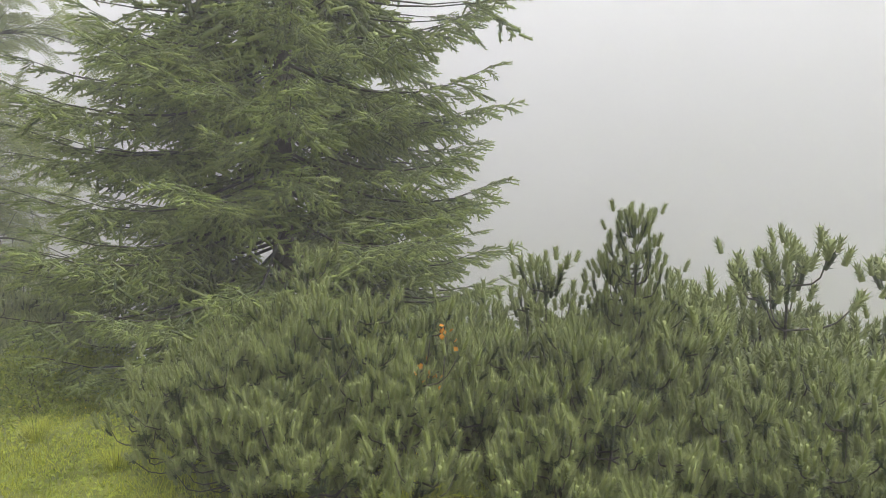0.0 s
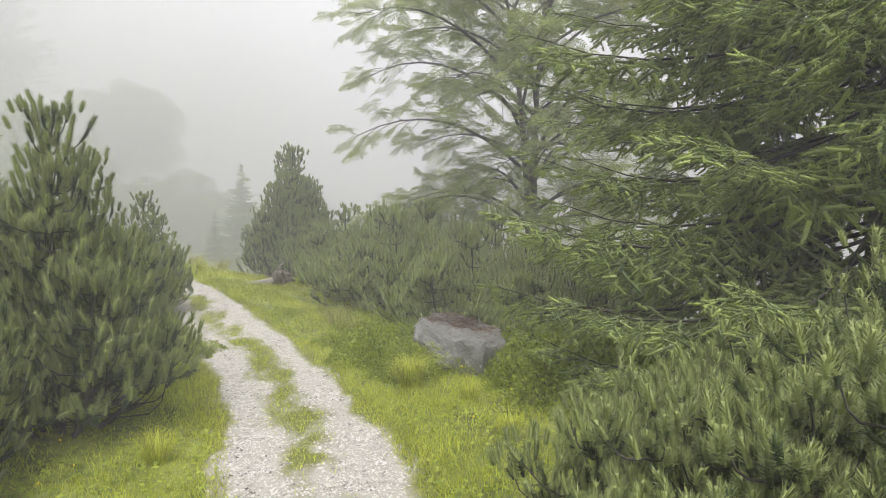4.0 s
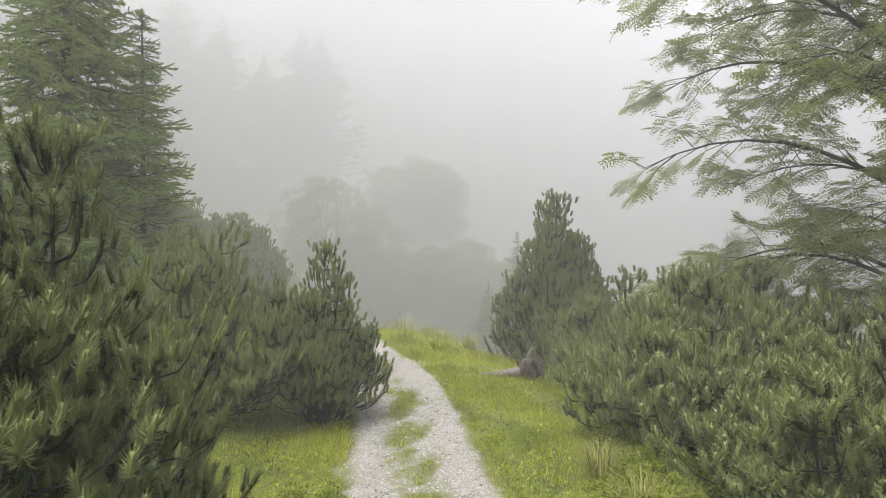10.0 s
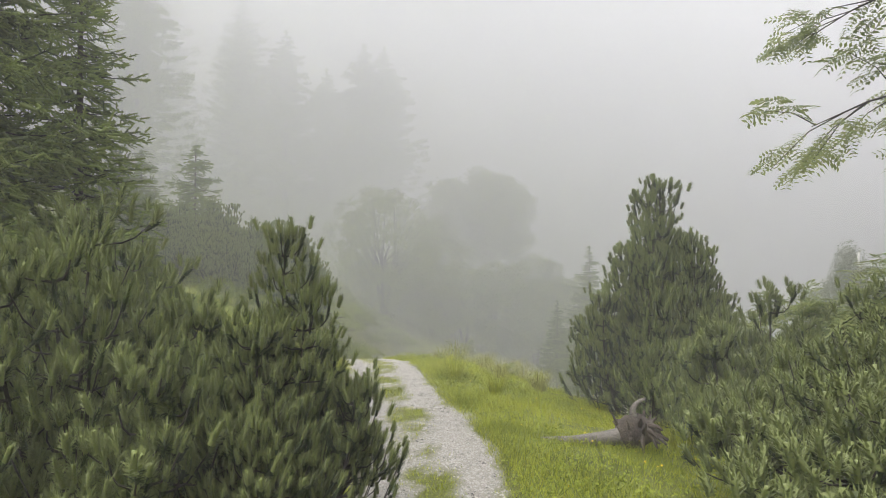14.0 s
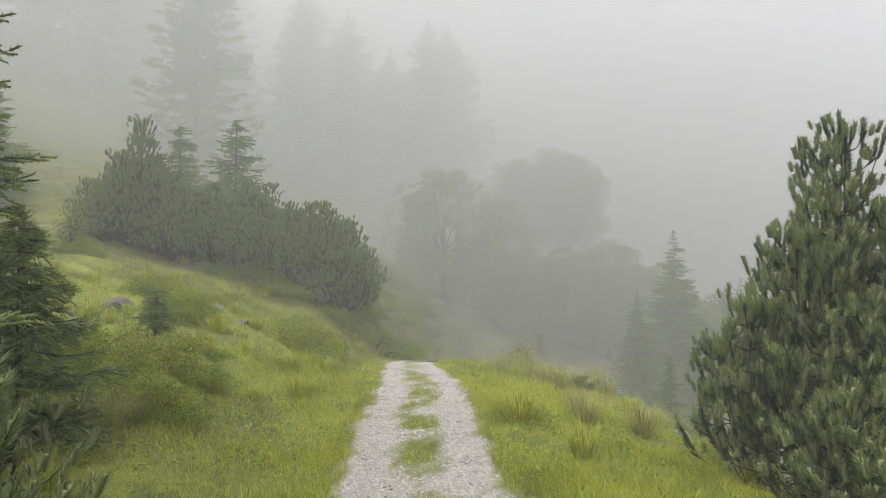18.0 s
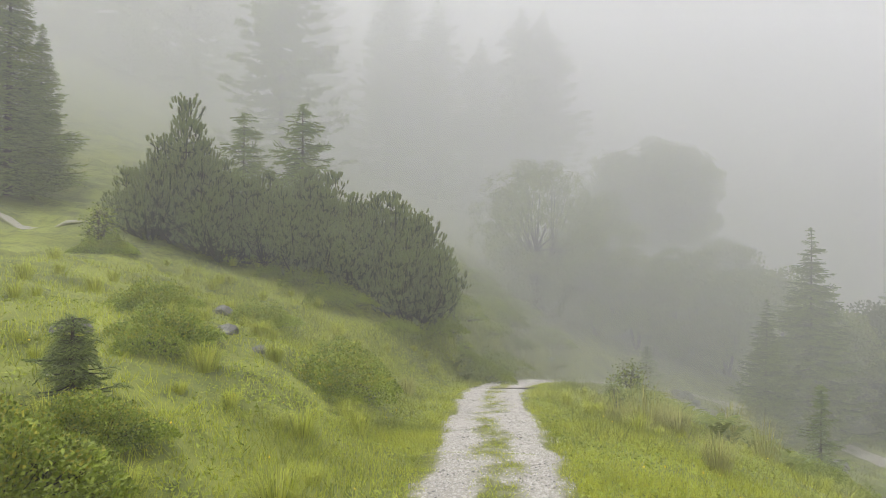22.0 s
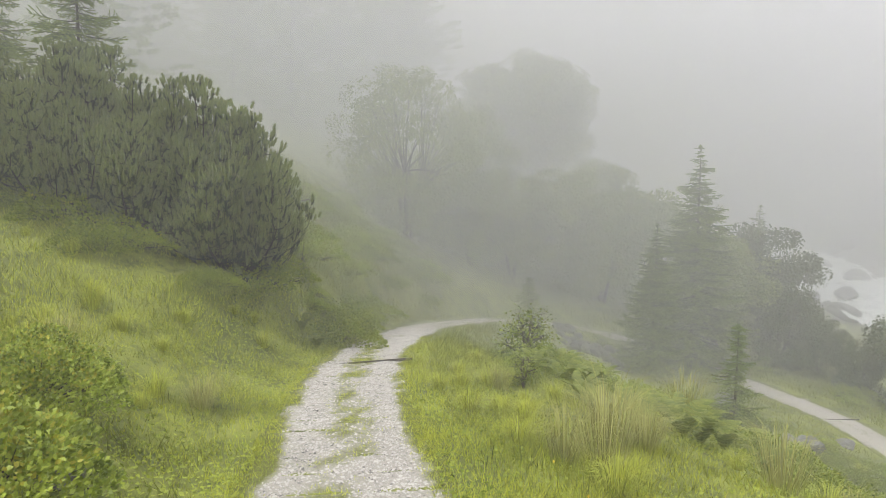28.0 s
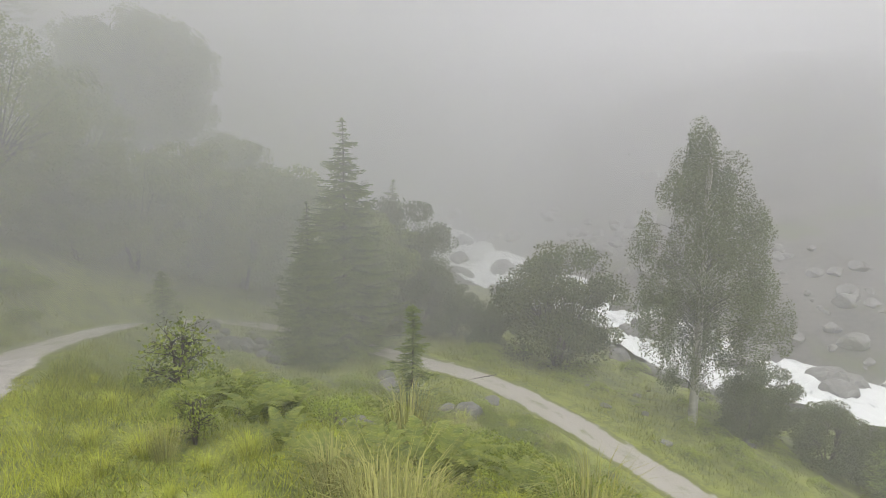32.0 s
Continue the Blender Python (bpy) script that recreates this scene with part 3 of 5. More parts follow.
def mountain_pine(name, h, r, stems, seed, detail="near", upright=0.0, label="", category="pine shrub", group="mountain pines", gap=0.20, cone=0.66, swell=1.8, sides=3, leaders=0):
    """A mountain pine: stems that creep outwards and turn up; side shoots curve upright into blunt needle brushes.
    leaders: how many stems overtop the rest."""
    g = np.random.default_rng(seed)
    wood, at, way, size, tipat, tipway, tipsize = [], [], [], [], [], [], []
    seg = PINE_GAP[detail]
    up = np.array((0, 0, 1.0))

    def dress(line, clothed, big=1.0):
        """Needles along the last part of a shoot, and a brush at its end."""
        step = np.diff(line, axis=0)
        long = np.linalg.norm(step, axis=1)
        total = long.sum()
        run = np.r_[0, np.cumsum(long)]
        d = total - seg
        while d > max(0.03, total - clothed):
            j = min(int(np.searchsorted(run, d)) - 1, len(step) - 1)
            at.append(line[j] + step[j] * (d - run[j]) / long[j])
            way.append(step[j] / long[j] + g.normal(0, 0.05, 3))
            size.append(big * g.uniform(0.88, 1.05))
            d -= seg * big
        tipat.append(line[-1] - step[-1] / long[-1] * seg * 0.4)
        tipway.append(step[-1] / long[-1])
        tipsize.append(big * g.uniform(0.95, 1.15))

    for i in range(stems):
        a = i * 2.39996 + g.uniform(-0.4, 0.4)
        rr = r * ((i + 0.5) / stems) ** (0.5 + 0.4 * upright) * g.uniform(0.85, 1.1)
        top = h * (1 - cone * (rr / r) ** swell) * g.uniform(0.84, 1.0)
        if i == 0:
            rr, top = 0.05 * r, h * 0.96
        elif leaders:
            top = top * (1.0 if i % max(1, stems // leaders) == 0 else 0.76)
        out = np.array((np.cos(a), np.sin(a), 0))
        root = out * rr * (0.12 + 0.4 * upright)
        end = out * rr * (1 - 0.3 * upright) + up * top
        knee = out * rr * (0.85 - 0.1 * upright) + up * top * (0.30 + 0.2 * upright) + g.normal(0, 0.05, 3)
        line = bend(root, knee, end, 9)
        wood.append(tube(line, np.linspace(0.010 + 0.006 * h, 0.006, 9), 5))
        length = np.linalg.norm(np.diff(line, axis=0), axis=1).sum()
        dress(line, 0.26, 1.1)
        spin = g.uniform(0, 6.28)
        head = unit(line[-1] - line[-2])
        for m in range(5):
            b = spin + m * 1.257 + g.uniform(-0.2, 0.2)
            go = unit(head * (0.8 + 0.3 * upright) + np.array((np.cos(b), np.sin(b), 0)))
            foot = line[-1] - head * g.uniform(0.10, 0.22)
            ln = g.uniform(0.07, 0.13)
            dress(np.array([foot, foot + go * ln, foot + go * ln * 1.3 + up * 0.09]), 0.15, g.uniform(0.85, 1.0))
        for s in np.linspace(0.12, 0.95, max(4, int(length / gap))):
            k = s * 8
            j = min(int(k), 7)
            here = line[j] + (line[j + 1] - line[j]) * (k - j)
            along = unit(line[j + 1] - line[j])
            spin = g.uniform(0, 6.28)
            for w in range(sides):
                b = spin + w * 6.28 / sides + g.uniform(-0.4, 0.4)
                lat = np.array((np.cos(b), np.sin(b), 0)) + out * 0.40 * (1 - upright)
                reach = (0.13 + 0.36 * (1 - s) ** 0.8) * g.uniform(0.6, 1.3) * (0.75 + 0.14 * h) * (1 - 0.25 * upright)
                rise = reach * g.uniform(0.15, 0.75) * (1 + 0.9 * upright) + 0.08
                tip = here + lat * reach + up * rise + g.normal(0, 0.16, 3) * reach
                shoot = bend(here, here + lat * reach * 0.85 + along * 0.08 * reach - up * 0.03, tip, 6)
                wood.append(tube(shoot[[0, 2, 3, 5]], (0.008, 0.006, 0.005, 0.004), 3))
                dress(shoot, g.uniform(0.06, 0.12) + 0.7 * upright * reach, g.uniform(0.9, 1.15))
                for m in range(g.integers(2, 5)):
                    c = g.uniform(0, 6.28)
                    f = g.uniform(2.2, 4.6)
                    foot = shoot[int(f)] + (shoot[int(f) + 1] - shoot[int(f)]) * (f % 1)
                    go = unit(np.array((np.cos(c), np.sin(c), 0.55)) + unit(lat) * 0.45)
                    ln = g.uniform(0.07, 0.15)
                    dress(np.array([foot, foot + go * ln, foot + go * ln * 1.25 + up * 0.06]), 0.07, g.uniform(0.8, 1.05))
    at, way, size = np.array(at), np.array(way), np.array(size)
    keep = at[:, 2] > 0.02
    at, way, size = at[keep], way[keep], size[keep]
    ob = thing(name, label, category, group)
    part("branchwork", merged(*wood), TWIG, ob)
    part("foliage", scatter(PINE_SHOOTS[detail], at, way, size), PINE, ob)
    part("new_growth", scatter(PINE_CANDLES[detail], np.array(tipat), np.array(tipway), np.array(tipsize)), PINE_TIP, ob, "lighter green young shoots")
    return ob


def spruce(name, h, r, seed, detail="near", base=0.06, step=0.3, thin_top=0.0, label="", category="spruce", group="spruces", bare=0.0, ragged=0.0, bushy=0.0, taper=0.82, hang=0.35):
    """A spruce: straight trunk, whorls of drooping branches, flat sprays of twigs."""
    g = np.random.default_rng(seed)
    trunk = np.array([(0.03 * np.sin(3 * s) * h * 0.1, 0.02 * np.cos(4 * s) * h * 0.1, s * h) for s in np.linspace(0, 1, 10)])
    ob = thing(name, label, category, group)
    stem = part("trunk", tube(trunk, np.linspace(0.0095 * h + 0.02, 0.008, 10), 8), BARK, ob, smooth=True)
    wood, at, way, size = [], [], [], []
    full_spray = SPRAY_LENGTH[detail]

    def lay(p, w, scale):
        at.append(p)
        way.append(w)
        size.append(scale)

    z = base * h
    while z < 0.985 * h:
        u = z / h
        full = r * (1 - u) ** taper * (0.55 + 0.45 * min(1, (u - base) / 0.10 + 0.35))
        count = g.integers(6, 9) if u < 0.9 else 4
        spin = g.uniform(0, 6.28)
        for i in range(count):
            a = spin + i * 2 * np.pi / count + g.uniform(-0.25, 0.25)
            reach = max(0.10, full * g.uniform(0.62 - ragged, 1.12 + 0.3 * ragged))
            if thin_top and u > thin_top:
                reach *= g.uniform(0.5, 1.3)
            out = np.array((np.cos(a), np.sin(a), 0.0))
            lat = np.array((-np.sin(a), np.cos(a), 0.0))
            root = np.array((0, 0, z + g.uniform(-0.12, 0.12)))
            droop = g.uniform(0.6, 1.4) * 0.42 * (1 - u) + 0.02 - 0.5 * max(0, u - 0.75)
            n = 7
            s = np.linspace(0, 1, n)[:, None]
            line = root + out * reach * s + lat * reach * g.uniform(-0.12, 0.12) * s**2 + np.array((0, 0, 1)) * reach * (-droop * s * 1.3 + droop * 1.0 * s**2.4)
            wood.append(tube(line, np.linspace(0.005 + 0.006 * reach, 0.003, n), 4))
            if bare and g.uniform() < bare:
                continue
            far_up = 1.0 if z < 5.2 or detail != "near" else 9.0
            lay(line[-1] - unit(line[-1] - line[-2]) * 0.25 * full_spray, unit(line[-1] - line[-2]), min(1.0, 0.45 + 0.3 * reach) * g.uniform(0.8, 1.2))
            for q in np.arange(0.20 + 0.1 * g.uniform(), 0.97, SPRAY_STEP[detail] * (1 - 0.35 * bushy) * far_up / max(reach, 0.2)):
                k = q * (n - 1)
                j = min(int(k), n - 2)
                here = line[j] + (line[j + 1] - line[j]) * (k - j)
                along = unit(line[j + 1] - line[j])
                tl = (min(0.70, 0.48 * reach) * (1 - q) ** 0.45 + 0.10) * g.uniform(0.6, 1.3) * min(far_up, 1.6)
                for sd in (-1, 1):
                    go = unit(along * g.uniform(0.7, 1.0) + sd * lat * g.uniform(0.6, 1.0) + (0, 0, -0.05 - hang * g.uniform()))
                    lay(here, go, tl / full_spray)
        z += step * g.uniform(0.75, 1.25) * (1.1 - 0.6 * u)
    for _ in range(4):
        lay(np.array((0, 0, h - 0.5 * full_spray)), g.normal(0, 0.12, 3) + (0, 0, 1), 0.6)
    part("branchwork", merged(*wood), TWIG, stem)
    at, way, size, roll = np.array(at), np.array(way), np.array(size), g.normal(0, 0.35, len(at))
    which = g.integers(0, 4, len(at))
    for name2, k, material, note in (("foliage", 0, SPRUCE, ""), ("new_growth", 1, SPRUCE_TIP, "lighter green twig ends")):
        part(name2, merged(*(scatter(SPRAYS[detail][c][k], at[which == c], way[which == c], size[which == c], roll[which == c], True) for c in range(4))), material, ob, note)
    return ob


ROWAN_LEAF = pinnate(4, 0.18, 0.070, 0.026)
SMALL_LEAF = blade_leaf(0.06, 0.045)
HEATH_LEAF = blade_leaf(0.040, 0.024)
CLUMP_LEAF = blade_leaf(0.14, 0.11)


def leafy_tree(name, h, spread, seed, leaf, leaf_mat, bark=BARK, stems=1, leaves=5, limbs=13, clear=0.18, weep=0.0, round_top=0.6, label="", category="tree", group="", leaf_size=1.0, parts=9, lean=(0, 0)):
    """A broad-leaved tree or shrub: trunk, limbs, twigs, and leaves in loose sprays at the twigs."""
    g = np.random.default_rng(seed)
    trunks, wood, at, way = [], [], [], []
    for t in range(stems):
        a = t * 2.4 + g.uniform(0, 1)
        off = np.array((np.cos(a), np.sin(a), 0)) * (0.25 * spread if stems > 1 else 0.03)
        top = off * g.uniform(1.0, 1.8) + (lean[0], lean[1], h * g.uniform(0.85, 1.0))
        line = bend(off * 0.15, off * 0.6 + (g.normal(0, 0.04) * h, g.normal(0, 0.04) * h, h * 0.5), top, 9)
        trunks.append(tube(line, np.linspace(0.014 * h / stems**0.4 + 0.02, 0.012, 9), 7))
        for i in range(limbs):
            u = clear + (0.97 - clear) * (i + g.uniform(0, 0.8)) / limbs
            k = u * 8
            j = min(int(k), 7)
            root = line[j] + (line[j + 1] - line[j]) * (k - j)
            a = i * 2.39996 + g.uniform(-0.5, 0.5)
            rise = (u - clear) / (1 - clear)
            reach = spread * (np.sin(np.pi * min(1, 0.18 + 0.82 * rise) ** round_top) * 0.85 + 0.18) * g.uniform(0.7, 1.1)
            out = np.array((np.cos(a), np.sin(a), 0))
            lift = reach * (0.25 + 0.5 * rise)
            end = root + out * reach + (0, 0, lift - weep * reach * 0.9)
            limb = bend(root, root + out * reach * 0.5 + (0, 0, lift * 0.8), end, 7)
            wood.append(tube(limb, np.linspace(0.012 + 0.008 * reach, 0.005, 7), 4))
            for m in range(parts):
                q = 0.25 + 0.75 * (m + g.uniform(0, 1)) / parts
                k2 = min(q, 0.999) * 6
                j2 = int(k2)
                here = limb[j2] + (limb[j2 + 1] - limb[j2]) * (k2 - j2)
                go = unit(out * 0.5 + g.normal(0, 0.75, 3) + (0, 0, 0.2 - weep))
                tl = g.uniform(0.3, 0.8) * (0.35 + 0.16 * spread)
                tip = here + go * tl + (0, 0, -0.25 * weep * tl)
                wood.append(tube(np.array([here, tip]), (0.006, 0.003), 3))
                for w in range(leaves):
                    e = g.uniform(0.25, 1.05)
                    at.append(here + (tip - here) * e + g.normal(0, 0.07 * leaf_size, 3))
                    way.append(unit(g.normal(0, 0.7, 3) + go * 0.5 + (0, 0, -0.35 - weep)))
    ob = thing(name, label, category, group)
    stem = part("trunk", merged(*trunks), bark, ob, smooth=True)
    part("branchwork", merged(*wood), TWIG, stem)
    at = np.array(at)
    part("foliage", scatter(leaf, at, np.array(way), g.uniform(0.75, 1.25, len(at)) * leaf_size, g.normal(0, 0.6, len(at)), True), leaf_mat, ob)
    return ob


def rowan_tree(name, h, spread, seed, stems, limbs, subs, leaves, clear, leaf_size, label):
    """A rowan: slender stems, limbs that rise and arch over, twigs in flat layers with feathered leaves hanging from them."""
    g = np.random.default_rng(seed)
    trunks, wood, at, way = [], [], [], []
    up = np.array((0, 0, 1.0))
    for t in range(stems):
        a = t * 2.4 + g.uniform(0, 1)
        off = np.array((np.cos(a), np.sin(a), 0)) * 0.22 * spread
        top = off * g.uniform(1.0, 1.8) + up * h * g.uniform(0.85, 1.0)
        line = bend(off * 0.12, off * 0.5 + (g.normal(0, 0.03) * h, g.normal(0, 0.03) * h, h * 0.5), top, 9)
        trunks.append(tube(line, np.linspace(0.015 * h / stems**0.4 + 0.02, 0.012, 9), 8))
        for i in range(limbs):
            u = clear + (0.98 - clear) * (i + g.uniform(0, 0.8)) / limbs
            k = u * 8
            j = min(int(k), 7)
            root = line[j] + (line[j + 1] - line[j]) * (k - j)
            a = i * 2.39996 + g.uniform(-0.5, 0.5)
            rise = (u - clear) / (1 - clear)
            reach = spread * (0.25 + 0.85 * np.sin(np.pi * (0.22 + 0.72 * rise)) ** 0.8) * g.uniform(0.65, 1.1)
            out = np.array((np.cos(a), np.sin(a), 0))
            lat = np.array((-np.sin(a), np.cos(a), 0))
            end = root + out * reach + lat * reach * g.uniform(-0.25, 0.25) + up * reach * (0.10 + 0.35 * rise)
            limb = bend(root, root + out * reach * 0.5 + up * reach * (0.42 + 0.25 * rise), end, 9)
            wood.append(tube(limb, np.linspace(0.012 + 0.009 * reach, 0.004, 9), 5))
            for m in range(subs):
                q = 0.22 + 0.78 * (m + g.uniform(0, 0.9)) / subs
                k2 = min(q, 0.999) * 8
                j2 = int(k2)
                here = limb[j2] + (limb[j2 + 1] - limb[j2]) * (k2 - j2)
                along = unit(limb[j2 + 1] - limb[j2])
                sd = 1 if m % 2 else -1
                go = unit(along * g.uniform(0.3, 1.0) + sd * lat * g.uniform(0.2, 1.0) + up * g.normal(0.15, 0.45))
                tl = (0.35 + 0.30 * spread * (1 - 0.55 * q)) * g.uniform(0.6, 1.2)
                tip = here + go * tl - up * 0.22 * tl
                mid = here + go * tl * 0.6 + up * 0.05 * tl
                twig = bend(here, mid, tip, 6)
                wood.append(tube(twig[[0, 2, 5]], (0.008, 0.006, 0.003), 3))
                side = unit(np.cross(go, up))
                for w in range(3):
                    p = twig[w + 2]
                    way2 = unit(go + side * (1 if w % 2 else -1) * g.uniform(0.5, 1.1) + up * g.normal(0, 0.3))
                    l2 = tl * g.uniform(0.25, 0.45)
                    side2 = unit(np.cross(way2, up))
                    for k3 in range(leaves):
                        e = (k3 + g.uniform(0, 1)) / leaves
                        at.append(p + way2 * l2 * e - up * 0.25 * l2 * e * e)
                        way.append(way2 * g.uniform(0.4, 1.0) + side2 * (1 if k3 % 2 else -1) * g.uniform(0.4, 1.0) - up * g.uniform(0.0, 0.7))
    ob = thing(name, label, "tree", "rowans")
    stem = part("trunk", merged(*trunks), BARK, ob, smooth=True)
    part("branchwork", merged(*wood), TWIG, stem)
    at = np.array(at)
    part("foliage", scatter(ROWAN_LEAF, at, np.array(way), g.uniform(0.75, 1.25, len(at)) * leaf_size, g.normal(0, 0.4, len(at)), True), LEAF, ob)
    return ob


def clump_tree(name, h, wide, tall, seed, clumps, leaves, leaf, leaf_mat, label, category="tree", group="", clump=0.28, stems=3, leaf_size=1.0, bark=None, pole=False):
    """A broad-leaved tree or shrub with a domed crown: limbs that fan out to loose clumps of leaves, with gaps between."""
    g = np.random.default_rng(seed)
    ob = thing(name, label, category, group)
    low = h - tall
    centre = []
    while len(centre) < clumps:
        p = g.uniform(-1, 1, 3)
        d = np.linalg.norm(p)
        if d < 1 and g.uniform() < d**1.5 * (1 - 0.65 * max(0.0, p[2]) if pole else 1.0):
            w = wide * (1 + 0.18 * np.sin(5 * p[2] + 2.5 * np.arctan2(p[1], p[0]) + seed)) * (0.88 - 0.45 * p[2]) if pole else wide
            centre.append((p[0] * w, p[1] * w, low + tall * 0.48 + p[2] * tall * 0.5))
    centre = np.array(centre)
    trunks, wood = [], []
    forks = []
    for t in range(stems):
        a = 2.4 * t + g.uniform(0, 1)
        top = np.array((np.cos(a) * wide * 0.3, np.sin(a) * wide * 0.3, low + tall * 0.35)) if not pole else np.array((0.15, 0.1, h * 0.95))
        trunks.append(tube(bend((np.cos(a) * 0.1, np.sin(a) * 0.1, -0.15), top * (0.4, 0.4, 0.6), top, 6), np.linspace(0.012 * h + 0.03, 0.008 * h, 6), 6))
        forks.append(top)
    for p in centre:
        f = forks[int(np.argmin([np.hypot(*(q - p)[:2]) for q in forks]))]
        start = f * g.uniform(0.55, 1.0) if not pole else f * np.clip((p[2] - 0.55 * np.hypot(p[0], p[1])) / f[2], 0.1, 0.97)
        wood.append(tube(bend(start, start * 0.5 + p * 0.5 + (0, 0, 0.06 * h), p, 5), np.linspace(0.0012 * h if pole else 0.005 * h, 0.006, 5), 4))
    stem = part("trunk", merged(*trunks), bark or BARK, ob, smooth=True)
    part("branchwork", merged(*wood), TWIG, stem)
    which = g.integers(0, clumps, clumps * leaves)
    off = g.normal(0, 1, (len(which), 3))
    off = off / np.linalg.norm(off, axis=1, keepdims=True) * g.uniform(0.25, 1.0, (len(which), 1)) ** 0.6
    at = centre[which] + off * wide * clump * ((1, 1, 2.1) if pole else (1, 1, 0.75)) * g.uniform(0.7, 1.3, clumps)[which][:, None]
    part("foliage", scatter(leaf, at, off + g.normal(0, 0.6, off.shape) + (0, 0, -0.3), leaf_size * g.uniform(0.7, 1.3, len(at))), leaf_mat, ob)
    return ob


def heath(name, r, h, seed, count, label, category="heath shrub", group="heath shrubs", yellow=0.12, leaf=HEATH_LEAF, leaf_mat=SHRUB):
    """A low cushion of small leathery leaves on thin twigs."""
    g = np.random.default_rng(seed)
    a, q = g.uniform(0, 2 * np.pi, count), np.sqrt(g.uniform(0, 1, count))
    lump = 1 + 0.22 * np.sin(3 * a + seed) + 0.14 * np.sin(7 * a + 2 * seed)
    x, y = r * q * np.cos(a) * lump, r * q * np.sin(a) * lump
    top = h * (1 - q**2.4) * (0.85 + 0.25 * np.sin(x * 9 + seed) * np.sin(y * 8))
    z = np.maximum(0.0, top * g.uniform(0.35, 1.08, count)) + 0.01
    at = np.stack([x, y, z], 1)
    way = unit(np.stack([np.cos(a) * q, np.sin(a) * q, np.full(count, 0.6)], 1) + g.normal(0, 0.6, (count, 3)))
    twigs = []
    for i in range(0, count, max(1, count // 70)):
        twigs.append(tube(np.array([(x[i] * 0.5, y[i] * 0.5, 0.0), at[i] * (0.8, 0.8, 0.5), at[i]]), (0.006, 0.004, 0.002), 3))
    y_ = (g.uniform(0, 1, count) < yellow) & (z > 0.3 * h)
    ob = thing(name, label, category, group)
    part("branchwork", merged(*twigs), TWIG, ob)
    part("foliage", scatter(leaf, at[~y_], way[~y_], g.uniform(0.7, 1.3, (~y_).sum())), leaf_mat, ob)
    if y_.any():
        part("yellow_foliage", scatter(leaf, at[y_], way[y_], g.uniform(0.7, 1.2, y_.sum())), SHRUB_YELLOW, ob, "yellowing leaves")
    return ob


def tussock(name, r, h, seed, count, material, label, category="grass tuft", group="grass tufts"):
    """A tuft of long arching blades."""
    g = np.random.default_rng(seed)
    a = g.uniform(0, 2 * np.pi, count)
    out = np.stack([np.cos(a), np.sin(a), np.zeros(count)], 1)
    root = out * (r * 0.35 * np.sqrt(g.uniform(0, 1, count)))[:, None]
    tall = h * g.uniform(0.55, 1.1, count)[:, None]
    reach = r * g.uniform(0.3, 1.2, count)[:, None]
    mid = root + out * reach * 0.35 + np.array((0, 0, 0.7)) * tall
    tip = root + out * reach + np.array((0, 0, 1.0)) * tall * g.uniform(0.6, 1.0, count)[:, None]
    lat = np.stack([-out[:, 1], out[:, 0], np.zeros(count)], 1) * 0.0028
    v = np.stack([root - lat, root + lat, mid - lat * 0.8, mid + lat * 0.8, tip], 1)
    f = np.array([(0, 1, 3), (0, 3, 2), (2, 3, 4)])[None] + (np.arange(count) * 5)[:, None, None]
    ob = thing(name, label, category, group)
    part("tuft", (v, f), material, ob)
    return ob


def fern(name, fronds, length, seed, label="green fern with arching feathered fronds on the slope"):
    g = np.random.default_rng(seed)
    ob = thing(name, label, "fern", "ferns")
    for i in range(fronds):
        a = i * 2.39996 + g.uniform(-0.3, 0.3)
        L = length * g.uniform(0.75, 1.1)
        n = 16
        line = bend((0, 0, 0), (np.cos(a) * L * 0.25, np.sin(a) * L * 0.25, L * 0.75), (np.cos(a) * L * 0.75, np.sin(a) * L * 0.75, L * 0.62), n)
        pieces = [tube(line, np.linspace(0.004, 0.001, n), 3)]
        along = np.gradient(line, axis=0)
        lat = np.array((-np.sin(a), np.cos(a), 0))
        for k in range(2, n):
            w = L * 0.30 * np.sin(np.pi * (0.25 + 0.75 * (1 - k / n))) * (1.12 - k / n)
            for sd in (-1, 1):
                root, go = line[k], unit(lat * sd + unit(along[k]) * 0.45)
                tip = root + go * w - (0, 0, 0.12 * w)
                b = unit(along[k]) * L * 0.024
                pieces.append((np.array([root - b, root + b, (root + tip) / 2 + b * 1.2, tip, (root + tip) / 2 - b * 1.2]), np.array([(0, 1, 2), (0, 2, 4), (4, 2, 3)])))
        part("frond", merged(*pieces), FERN, ob)
    return ob


